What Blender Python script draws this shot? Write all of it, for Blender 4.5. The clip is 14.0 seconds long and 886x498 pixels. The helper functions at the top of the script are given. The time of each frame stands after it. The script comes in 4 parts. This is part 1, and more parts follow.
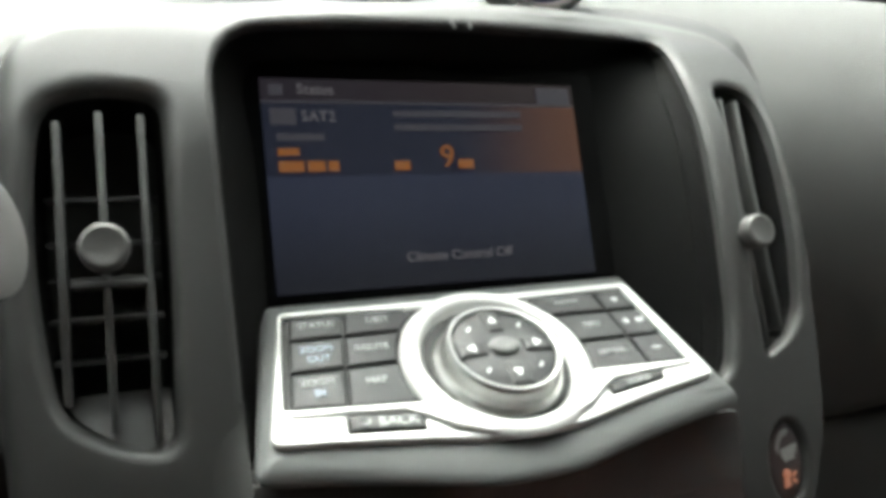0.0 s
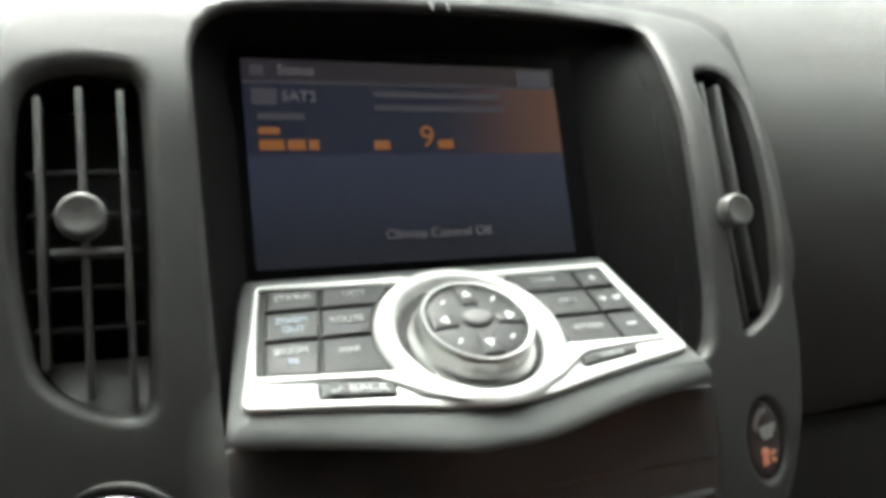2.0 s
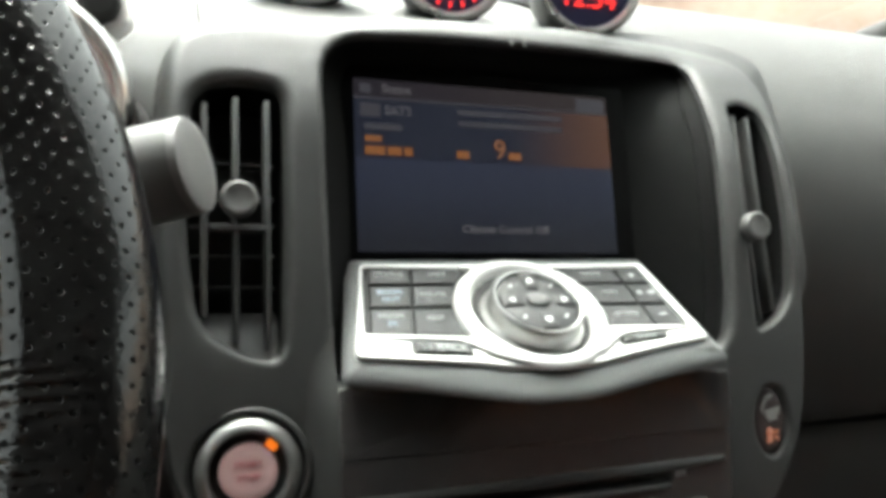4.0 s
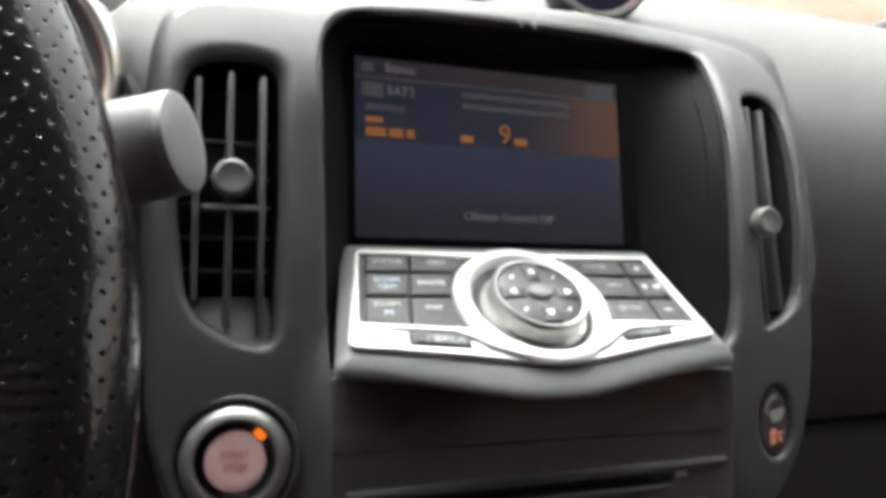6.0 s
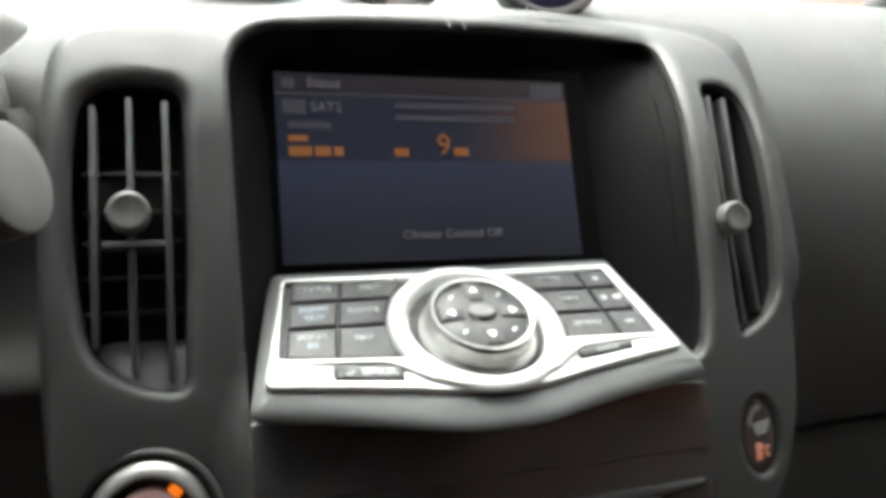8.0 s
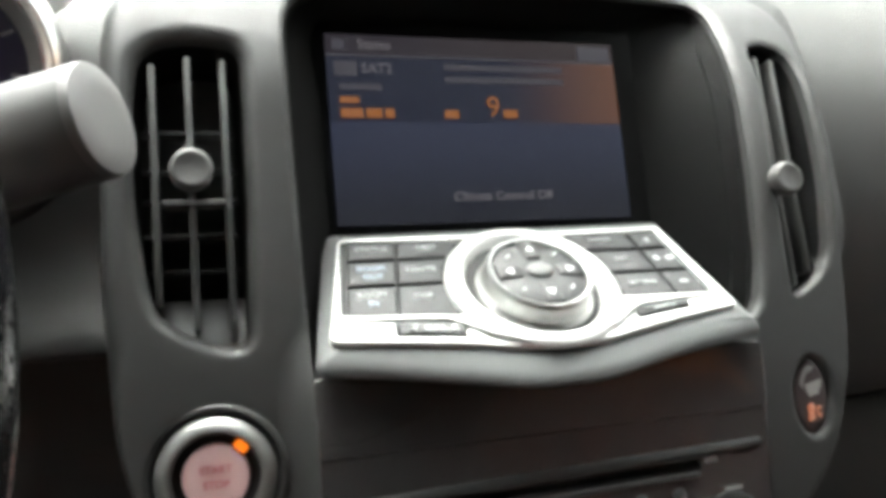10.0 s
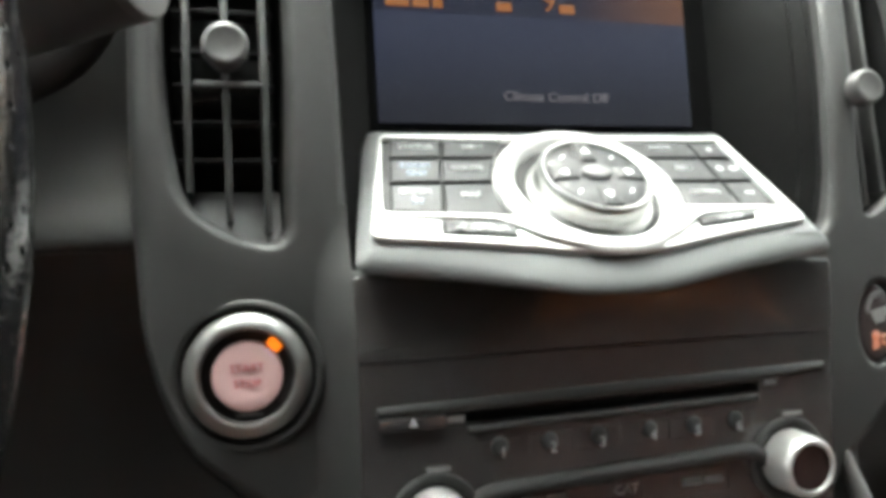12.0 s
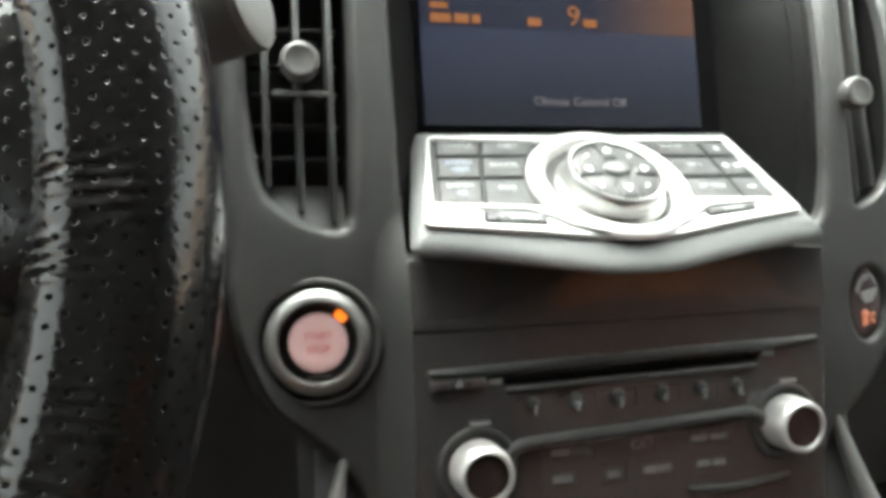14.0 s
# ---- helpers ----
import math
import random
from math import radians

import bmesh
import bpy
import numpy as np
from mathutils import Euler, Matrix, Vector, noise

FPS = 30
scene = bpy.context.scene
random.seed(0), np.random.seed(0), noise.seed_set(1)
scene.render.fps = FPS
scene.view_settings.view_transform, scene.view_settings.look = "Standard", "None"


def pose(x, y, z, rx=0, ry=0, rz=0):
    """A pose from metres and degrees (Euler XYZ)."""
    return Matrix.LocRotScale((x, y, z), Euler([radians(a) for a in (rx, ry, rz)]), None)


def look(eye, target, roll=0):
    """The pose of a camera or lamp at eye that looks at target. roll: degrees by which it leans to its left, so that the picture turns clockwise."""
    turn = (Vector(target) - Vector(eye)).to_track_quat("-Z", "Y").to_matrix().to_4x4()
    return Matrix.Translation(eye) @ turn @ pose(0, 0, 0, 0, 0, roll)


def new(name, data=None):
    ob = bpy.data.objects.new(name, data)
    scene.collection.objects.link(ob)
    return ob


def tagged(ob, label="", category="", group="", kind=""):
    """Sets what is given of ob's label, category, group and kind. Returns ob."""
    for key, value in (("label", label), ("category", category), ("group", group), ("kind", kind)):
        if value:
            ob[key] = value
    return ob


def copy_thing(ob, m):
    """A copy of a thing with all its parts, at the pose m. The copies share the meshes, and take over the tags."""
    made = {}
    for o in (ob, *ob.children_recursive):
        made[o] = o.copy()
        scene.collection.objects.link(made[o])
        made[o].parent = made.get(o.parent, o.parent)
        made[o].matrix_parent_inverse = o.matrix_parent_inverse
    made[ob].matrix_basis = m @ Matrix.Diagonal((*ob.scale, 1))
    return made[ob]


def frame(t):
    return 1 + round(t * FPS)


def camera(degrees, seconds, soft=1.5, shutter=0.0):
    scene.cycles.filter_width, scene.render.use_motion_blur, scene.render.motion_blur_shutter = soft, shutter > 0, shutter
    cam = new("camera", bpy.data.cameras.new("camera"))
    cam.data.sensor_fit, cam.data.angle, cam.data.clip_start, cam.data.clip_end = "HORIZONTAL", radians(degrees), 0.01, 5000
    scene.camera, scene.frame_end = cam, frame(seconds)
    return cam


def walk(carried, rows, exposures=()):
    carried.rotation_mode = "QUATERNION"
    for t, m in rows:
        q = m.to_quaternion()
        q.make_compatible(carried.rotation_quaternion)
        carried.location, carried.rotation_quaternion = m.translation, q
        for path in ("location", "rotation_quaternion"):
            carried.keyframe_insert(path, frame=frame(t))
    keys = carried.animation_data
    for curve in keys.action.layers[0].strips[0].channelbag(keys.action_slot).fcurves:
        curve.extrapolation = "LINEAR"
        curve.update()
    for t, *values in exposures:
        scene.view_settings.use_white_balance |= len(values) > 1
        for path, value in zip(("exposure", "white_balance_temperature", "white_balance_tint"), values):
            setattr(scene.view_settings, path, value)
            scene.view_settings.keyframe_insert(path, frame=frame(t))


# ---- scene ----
cam = camera(58.52, 14.0, soft=4.8)
PATH = [
    (0, (-0.134, -0.3448, 0.9365), (0.0921, 0.1856, 0.7703), 3.4),
    (0.5, (-0.1199, -0.3586, 0.9269), (0.1009, 0.1762, 0.7681), 3.04),
    (1, (-0.1203, -0.36, 0.9306), (0.0991, 0.1748, 0.7698), 3.04),
    (1.5, (-0.1213, -0.3607, 0.9308), (0.0973, 0.1746, 0.7708), 3.06),
    (2, (-0.1222, -0.3587, 0.9262), (0.0946, 0.177, 0.7649), 3.14),
    (2.5, (-0.1302, -0.3794, 0.9309), (0.0843, 0.1569, 0.7684), 3.13),
    (3, (-0.1616, -0.4078, 0.9424), (0.0417, 0.1301, 0.7713), 4.39),
    (3.5, (-0.1711, -0.418, 0.937), (0.0328, 0.1242, 0.7806), 5.42),
    (5.8, (-0.1644, -0.4089, 0.938), (0.0268, 0.1321, 0.7625), 7.77),
    (6, (-0.1657, -0.4054, 0.9352), (0.035, 0.1339, 0.7652), 7.72),
    (6.5, (-0.1536, -0.4067, 0.9395), (0.0454, 0.1337, 0.771), 7.48),
    (7, (-0.1292, -0.3881, 0.9479), (0.0696, 0.1523, 0.7793), 6.84),
    (7.2, (-0.1174, -0.3883, 0.945), (0.0765, 0.1579, 0.7897), 4.9),
    (9.5, (-0.1335, -0.3921, 0.9232), (0.0499, 0.1554, 0.7602), 2.67),
    (10, (-0.14, -0.3863, 0.9189), (0.0415, 0.1602, 0.7506), 2.84),
    (10.5, (-0.1417, -0.3756, 0.9004), (0.0349, 0.1662, 0.7125), 3.9),
    (11, (-0.1427, -0.3693, 0.8976), (0.0261, 0.1702, 0.6967), 4.19),
    (11.5, (-0.1426, -0.3707, 0.8944), (0.0247, 0.1696, 0.6942), 4.11),
    (12, (-0.1437, -0.3687, 0.8931), (0.0207, 0.1698, 0.6858), 4.25),
    (12.5, (-0.1426, -0.3704, 0.8936), (0.018, 0.1679, 0.6828), 4.28),
    (13, (-0.1411, -0.3718, 0.8933), (0.0166, 0.166, 0.6792), 4.34),
    (13.5, (-0.1441, -0.3827, 0.9031), (0.0129, 0.1544, 0.6866), 4.25),
    (14, (-0.168, -0.4098, 0.9063), (-0.0143, 0.1295, 0.693), 3.97),
]
walk(cam, [(t, look(eye, target, roll)) for t, eye, target, roll in PATH],
     exposures=[
         (0.0, 2.20, 6500, 2), (3.0, 2.25, 6500, 2), (6.0, 2.28, 6480, 4), (7.0, 2.20, 6480, 5), (9.5, 2.55, 6480, 6), (10.5, 2.72, 6480, 5), (14.0, 3.08, 6500, 3),
     ])

# ---- light ----
world = bpy.data.worlds.new("overcast_sky")
scene.world = world
world.use_nodes = True
wn = world.node_tree
sky = wn.nodes.new("ShaderNodeTexSky")
sky.sky_type = "NISHITA"
sky.sun_disc = False
sky.sun_elevation, sky.sun_rotation = radians(61), radians(-9)
sky.dust_density, sky.air_density, sky.ozone_density = 8.0, 1.0, 1.0
cloud = wn.nodes.new("ShaderNodeHueSaturation")
cloud.inputs["Saturation"].default_value = 0.12
wn.links.new(sky.outputs[0], cloud.inputs["Color"])
wn.links.new(cloud.outputs[0], wn.nodes["Background"].inputs[0])
wn.nodes["Background"].inputs[1].default_value = 0.14
sun_data = bpy.data.lights.new("sun", "SUN")
sun_data.energy, sun_data.angle, sun_data.color = 1.25, radians(35), (1.0, 0.97, 0.93)
sun = new("sun", sun_data)
sun.matrix_world = look((0, 0, 10), (0.85, -5.4, 0))


# ---- materials ----
def nodes_of(name):
    m = bpy.data.materials.new(name)
    m.use_nodes = True
    nt = m.node_tree
    return m, nt, nt.nodes["Principled BSDF"]


def surface(name, color, rough=0.5, metal=0.0, grain=0.0, grain_scale=900.0, stain=0.12, coat=0.0, spec=0.5, wear=0.0):
    """Plastic, paint or metal with broad stains, fine grain relief and uneven gloss."""
    m, nt, b = nodes_of(name)
    tc = nt.nodes.new("ShaderNodeTexCoord")
    big = nt.nodes.new("ShaderNodeTexNoise")
    big.inputs["Scale"].default_value, big.inputs["Detail"].default_value = 22.0, 5.0
    nt.links.new(tc.outputs["Object"], big.inputs["Vector"])
    ramp = nt.nodes.new("ShaderNodeMix")
    ramp.data_type = "RGBA"
    lo = tuple(c * (1 - stain) for c in color)
    hi = tuple(min(1.0, c * (1 + stain)) for c in color)
    ramp.inputs["A"].default_value, ramp.inputs["B"].default_value = (*lo, 1), (*hi, 1)
    nt.links.new(big.outputs["Fac"], ramp.inputs["Factor"])
    nt.links.new(ramp.outputs["Result"], b.inputs["Base Color"])
    mr = nt.nodes.new("ShaderNodeMapRange")
    mr.inputs["To Min"].default_value, mr.inputs["To Max"].default_value = max(0.02, rough - 0.08 - wear), min(1.0, rough + 0.08)
    nt.links.new(big.outputs["Fac"], mr.inputs["Value"])
    nt.links.new(mr.outputs["Result"], b.inputs["Roughness"])
    b.inputs["Metallic"].default_value = metal
    b.inputs["Specular IOR Level"].default_value = spec
    b.inputs["Coat Weight"].default_value = coat
    b.inputs["Coat Roughness"].default_value = 0.08
    if grain:
        fine = nt.nodes.new("ShaderNodeTexNoise")
        fine.inputs["Scale"].default_value, fine.inputs["Detail"].default_value = grain_scale, 3.0
        nt.links.new(tc.outputs["Object"], fine.inputs["Vector"])
        bump = nt.nodes.new("ShaderNodeBump")
        bump.inputs["Strength"].default_value, bump.inputs["Distance"].default_value = grain, 0.0008
        nt.links.new(fine.outputs["Fac"], bump.inputs["Height"])
        nt.links.new(bump.outputs["Normal"], b.inputs["Normal"])
    return m


def glow(name, color, strength, base=0.02, rough=0.3):
    m, nt, b = nodes_of(name)
    b.inputs["Base Color"].default_value = (base, base, base, 1)
    b.inputs["Roughness"].default_value = rough
    b.inputs["Emission Color"].default_value = (*color, 1)
    b.inputs["Emission Strength"].default_value = strength
    return m


def glow_blend(name, axis, a, z, lo, hi, strength, rough=0.25):
    """A lit display field whose colour runs from a to z along one axis, between lo and hi metres."""
    m, nt, b = nodes_of(name)
    tc, sep, mr, mix = (nt.nodes.new(k) for k in ("ShaderNodeTexCoord", "ShaderNodeSeparateXYZ", "ShaderNodeMapRange", "ShaderNodeMix"))
    mix.data_type = "RGBA"
    mr.interpolation_type = "SMOOTHSTEP"
    mr.inputs["From Min"].default_value, mr.inputs["From Max"].default_value = lo, hi
    mix.inputs["A"].default_value, mix.inputs["B"].default_value = (*a, 1), (*z, 1)
    nt.links.new(tc.outputs["Object"], sep.inputs[0])
    nt.links.new(sep.outputs["XYZ".index(axis)], mr.inputs["Value"])
    nt.links.new(mr.outputs["Result"], mix.inputs["Factor"])
    nt.links.new(mix.outputs["Result"], b.inputs["Emission Color"])
    b.inputs["Emission Strength"].default_value = strength
    b.inputs["Base Color"].default_value = (0.012, 0.012, 0.013, 1)
    b.inputs["Roughness"].default_value = rough
    return m


def leather(name, color, pitch, hole=0.2, rough=0.38, wrinkle=0.5, gloss=0.65):
    """Leather with rows of punched holes laid out in the UV map (metres), pores and creases."""
    m, nt, b = nodes_of(name)
    uv = nt.nodes.new("ShaderNodeUVMap")
    uv.uv_map = "hide"
    sc = nt.nodes.new("ShaderNodeVectorMath")
    sc.operation = "SCALE"
    sc.inputs["Scale"].default_value = 1 / pitch
    nt.links.new(uv.outputs[0], sc.inputs[0])
    # two staggered lattices of holes
    dots = []
    for off in ((0.0, 0.0, 0.0), (0.5, 0.5, 0.0)):
        add, fr, sub, ln = (nt.nodes.new("ShaderNodeVectorMath") for _ in range(4))
        add.operation, fr.operation, sub.operation, ln.operation = "ADD", "FRACTION", "SUBTRACT", "LENGTH"
        add.inputs[1].default_value, sub.inputs[1].default_value = off, (0.5, 0.5, 0.0)
        nt.links.new(sc.outputs[0], add.inputs[0])
        nt.links.new(add.outputs[0], fr.inputs[0])
        nt.links.new(fr.outputs[0], sub.inputs[0])
        nt.links.new(sub.outputs[0], ln.inputs[0])
        dots.append(ln)
    mn = nt.nodes.new("ShaderNodeMath")
    mn.operation = "MINIMUM"
    nt.links.new(dots[0].outputs["Value"], mn.inputs[0])
    nt.links.new(dots[1].outputs["Value"], mn.inputs[1])
    mr = nt.nodes.new("ShaderNodeMapRange")
    mr.interpolation_type = "SMOOTHSTEP"
    mr.inputs["From Min"].default_value, mr.inputs["From Max"].default_value = hole * 0.45, hole
    nt.links.new(mn.outputs[0], mr.inputs["Value"])
    # no gloss inside the holes
    gl = nt.nodes.new("ShaderNodeMath")
    gl.operation = "MULTIPLY"
    gl.inputs[1].default_value = gloss
    nt.links.new(mr.outputs["Result"], gl.inputs[0])
    nt.links.new(gl.outputs[0], b.inputs["Specular IOR Level"])
    tc = nt.nodes.new("ShaderNodeTexCoord")
    pores, crease = nt.nodes.new("ShaderNodeTexVoronoi"), nt.nodes.new("ShaderNodeTexNoise")
    pores.inputs["Scale"].default_value = 900.0
    crease.inputs["Scale"].default_value, crease.inputs["Detail"].default_value, crease.inputs["Distortion"].default_value = 120.0, 4.0, 0.6
    for t in (pores, crease):
        nt.links.new(tc.outputs["Object"], t.inputs["Vector"])
    mix = nt.nodes.new("ShaderNodeMix")
    mix.data_type = "RGBA"
    mix.inputs["A"].default_value, mix.inputs["B"].default_value = (0.004, 0.004, 0.004, 1), (*color, 1)
    nt.links.new(mr.outputs["Result"], mix.inputs["Factor"])
    nt.links.new(mix.outputs["Result"], b.inputs["Base Color"])
    h1, h2 = nt.nodes.new("ShaderNodeBump"), nt.nodes.new("ShaderNodeBump")
    h1.inputs["Strength"].default_value, h1.inputs["Distance"].default_value = 0.5, 0.0003
    nt.links.new(mr.outputs["Result"], h1.inputs["Height"])
    s = nt.nodes.new("ShaderNodeMath")
    s.operation = "MULTIPLY_ADD"
    nt.links.new(pores.outputs["Distance"], s.inputs[0])
    s.inputs[1].default_value = 0.4
    nt.links.new(crease.outputs["Fac"], s.inputs[2])
    h2.inputs["Strength"].default_value, h2.inputs["Distance"].default_value = wrinkle, 0.0012
    nt.links.new(s.outputs[0], h2.inputs["Height"])
    nt.links.new(h1.outputs["Normal"], h2.inputs["Normal"])
    nt.links.new(h2.outputs["Normal"], b.inputs["Normal"])
    rr = nt.nodes.new("ShaderNodeMapRange")
    rr.inputs["To Min"].default_value, rr.inputs["To Max"].default_value = rough - 0.1, rough + 0.12
    nt.links.new(crease.outputs["Fac"], rr.inputs["Value"])
    nt.links.new(rr.outputs["Result"], b.inputs["Roughness"])
    return m


def mottled(name, tones, scale, rough=0.9, bump=0.3, detail=8.0):
    """Ground, brush and wall colours: a ramp of tones over noise at two scales."""
    m, nt, b = nodes_of(name)
    tc = nt.nodes.new("ShaderNodeTexCoord")
    n1, n2, mx, cr, bp = (nt.nodes.new(k) for k in ("ShaderNodeTexNoise", "ShaderNodeTexNoise", "ShaderNodeMath", "ShaderNodeValToRGB", "ShaderNodeBump"))
    n1.inputs["Scale"].default_value, n2.inputs["Scale"].default_value = scale, scale * 9
    n1.inputs["Detail"].default_value, n2.inputs["Detail"].default_value = detail, 4.0
    for n in (n1, n2):
        nt.links.new(tc.outputs["Object"], n.inputs["Vector"])
    mx.operation = "MULTIPLY_ADD"
    mx.inputs[1].default_value = 0.35
    nt.links.new(n2.outputs["Fac"], mx.inputs[0])
    nt.links.new(n1.outputs["Fac"], mx.inputs[2])
    el = cr.color_ramp.elements
    el[0].position, el[1].position = 0.42, 0.92
    el[0].color, el[1].color = (*tones[0], 1), (*tones[-1], 1)
    for k, c in enumerate(tones[1:-1]):
        e = el.new(0.42 + 0.5 * (k + 1) / (len(tones) - 1))
        e.color = (*c, 1)
    nt.links.new(mx.outputs[0], cr.inputs[0])
    nt.links.new(cr.outputs[0], b.inputs["Base Color"])
    b.inputs["Roughness"].default_value = rough
    bp.inputs["Strength"].default_value = bump
    nt.links.new(mx.outputs[0], bp.inputs["Height"])
    nt.links.new(bp.outputs["Normal"], b.inputs["Normal"])
    return m


def clear_glass(name, tint=(0.93, 0.96, 0.94)):
    m, nt, b = nodes_of(name)
    b.inputs["Base Color"].default_value = (*tint, 1)
    b.inputs["Roughness"].default_value = 0.0
    b.inputs["Transmission Weight"].default_value = 1.0
    b.inputs["IOR"].default_value = 1.01
    return m


M_SOFT = surface("soft_touch_charcoal", (0.0262, 0.0262, 0.0254), 0.52, grain=0.25, grain_scale=1500, spec=0.42)
M_DASH = surface("grained_dash_vinyl", (0.069, 0.069, 0.0667), 0.58, grain=0.6, grain_scale=1100, spec=0.32)
# darker than the bezel: the shadow along the flank is put into its colour
M_FLANK_SHADE = surface("shaded_flank_charcoal", (0.018, 0.018, 0.0175), 0.6, grain=0.5, grain_scale=1100, spec=0.3)
# the stack's charcoal taken near black: shade inside recess and ducts put into colour
M_RECESS_SHADE = surface("shaded_recess_charcoal", (0.0058, 0.0058, 0.0056), 0.85, grain=0.2, grain_scale=1500, spec=0.08)
M_VANE = surface("vane_plastic", (0.040, 0.040, 0.039), 0.45, grain=0.15)
M_VANE_DEEP = surface("deep_vane_plastic", (0.032, 0.032, 0.0313), 0.5)
M_VANE_KNOB = surface("vane_knob_plastic", (0.058, 0.0565, 0.055), 0.42, grain=0.2)
M_VOID = surface("duct_black", (0.045, 0.045, 0.044), 0.8)
M_SILVER = surface("satin_silver_paint", (0.53, 0.53, 0.52), 0.45, metal=0.5, stain=0.04, grain=0.05, grain_scale=2500)
M_SILVER_DIAL = surface("dial_silver_paint", (0.32, 0.32, 0.313), 0.34, metal=0.92, stain=0.04)
M_LIP = surface("shelf_grey_paint", (0.084, 0.086, 0.086), 0.55, stain=0.05, grain=0.1, spec=0.3)
M_KEY = surface("key_plastic", (0.037, 0.037, 0.038), 0.5, stain=0.1, grain=0.15, grain_scale=2500, spec=0.25)
M_KEY_DARK = surface("dial_disc_plastic", (0.034, 0.034, 0.035), 0.45, stain=0.1, grain=0.15, grain_scale=2500, spec=0.3)
M_KEY_GAP = surface("key_gap_black", (0.008, 0.008, 0.008), 0.7)
M_PRINT = surface("white_print", (0.36, 0.37, 0.37), 0.5, stain=0.1)
M_MARK = surface("bright_white_mark", (0.62, 0.63, 0.63), 0.5, stain=0.05)
M_PRINT_BLUE = surface("pale_blue_print", (0.32, 0.37, 0.45), 0.5, stain=0.1)
M_PRINT_GREY = surface("grey_print", (0.20, 0.197, 0.193), 0.5, stain=0.1)
M_PRINT_DIM = surface("dim_print", (0.135, 0.131, 0.128), 0.5, stain=0.1)
M_CENTRE_KEY = surface("centre_key_silver", (0.11, 0.11, 0.11), 0.6, metal=0.0, spec=0.3)
M_AUDIO = surface("audio_plate_plum_black", (0.037, 0.0343, 0.0337), 0.20, stain=0.15, grain=0.02, grain_scale=2500, coat=1.0, spec=1.0)
M_AUDIO_TRIM = surface("audio_trim_grey", (0.036, 0.0352, 0.0348), 0.5, spec=0.3)
M_AUDIO_DOME = surface("audio_dome_grey", (0.042, 0.042, 0.042), 0.4, spec=0.35)
M_SLOT = surface("slot_black", (0.008, 0.008, 0.008), 0.7)
M_KNOB = surface("knob_satin_silver", (0.46, 0.455, 0.445), 0.40, metal=0.6, stain=0.04)
M_KNOB_FACE = surface("knob_face_black", (0.022, 0.014, 0.013), 0.2, coat=0.4)
M_START_RING = surface("start_ring_silver", (0.25, 0.25, 0.243), 0.40, metal=0.85, stain=0.06)
M_START_DARK = surface("start_well_black", (0.014, 0.014, 0.014), 0.35)
M_START_PINK = surface("start_button_rose", (0.64, 0.42, 0.41), 0.4, stain=0.05)
M_START_PRINT = surface("start_button_red_print", (0.48, 0.10, 0.11), 0.5)
M_AMBER = glow("amber_lamp", (1.0, 0.20, 0.010), 0.20, base=0.05)
M_AMBER_DIM = glow("amber_mark_dim", (1.0, 0.22, 0.03), 0.062, base=0.12)
M_LENS = surface("indicator_lens_plum", (0.05, 0.04, 0.04), 0.2, coat=0.3)
M_RED = glow("red_gauge_light", (1.0, 0.03, 0.025), 0.45)
M_GAUGE_FACE = surface("gauge_face_navy", (0.012, 0.012, 0.03), 0.3)
M_GAUGE_BODY = surface("gauge_body_grey", (0.11, 0.11, 0.108), 0.5, grain=0.4)
M_GAUGE_RING = surface("gauge_ring_silver", (0.66, 0.66, 0.63), 0.28, metal=0.9)
M_CHROME = surface("bright_silver_trim", (0.75, 0.75, 0.73), 0.25, metal=0.9)
M_POD = surface("pod_silver_paint", (0.78, 0.78, 0.76), 0.4, metal=0.0)
M_RIM = leather("perforated_black_leather", (0.0055, 0.0053, 0.0052), 0.0055, 0.15, 0.15, 0.08, 0.55)
M_RIM_PLAIN = leather("smooth_black_leather", (0.021, 0.020, 0.020), 0.0042, 0.001, 0.28, 0.6)
# stalk body toned below its cap: shade of the underside put into the colour
M_STALK = surface("stalk_shaded_grey_plastic", (0.048, 0.047, 0.046), 0.42, grain=0.2, grain_scale=2200)
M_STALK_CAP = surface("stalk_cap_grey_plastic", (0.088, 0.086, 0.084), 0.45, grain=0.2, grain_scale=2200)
M_SEAT = leather("dark_red_brown_leather", (0.09, 0.032, 0.022), 0.006, 0.12, 0.42, 0.4)
M_SEAT_PANEL = leather("russet_leather", (0.78, 0.27, 0.09), 0.006, 0.12, 0.42, 0.4)
M_DOOR = surface("door_card_vinyl", (0.06, 0.06, 0.058), 0.55, grain=0.4)
M_ROOF = surface("headliner_cloth", (0.055, 0.055, 0.054), 0.9, grain=0.5, grain_scale=1400)
M_CARPET = surface("black_carpet", (0.050, 0.050, 0.050), 0.95, grain=0.8, grain_scale=900)
M_BODY = surface("car_paint_grey", (0.25, 0.25, 0.26), 0.25, metal=0.5, coat=0.6)
M_GLASS = clear_glass("window_glass")
M_SCREEN = surface("display_black", (0.0035, 0.0035, 0.0035), 0.8, stain=0.05, spec=0.04)
M_GROUND = mottled("asphalt", [(0.035, 0.035, 0.036), (0.06, 0.058, 0.056)], 3.0)
M_BANK = mottled("dry_leaf_bank", [(0.13, 0.085, 0.062), (0.22, 0.145, 0.108), (0.27, 0.195, 0.155), (0.20, 0.165, 0.115)], 0.9)


# ---- tools ----
def sheet(origin, lean):
    """A local frame on a panel: x to the right, y up along it, z out of it towards the cabin; lean: degrees from upright."""
    s, c = math.sin(radians(lean)), math.cos(radians(lean))
    return Matrix(((1, 0, 0, origin[0]), (0, s, -c, origin[1]), (0, c, s, origin[2]), (0, 0, 0, 1)))


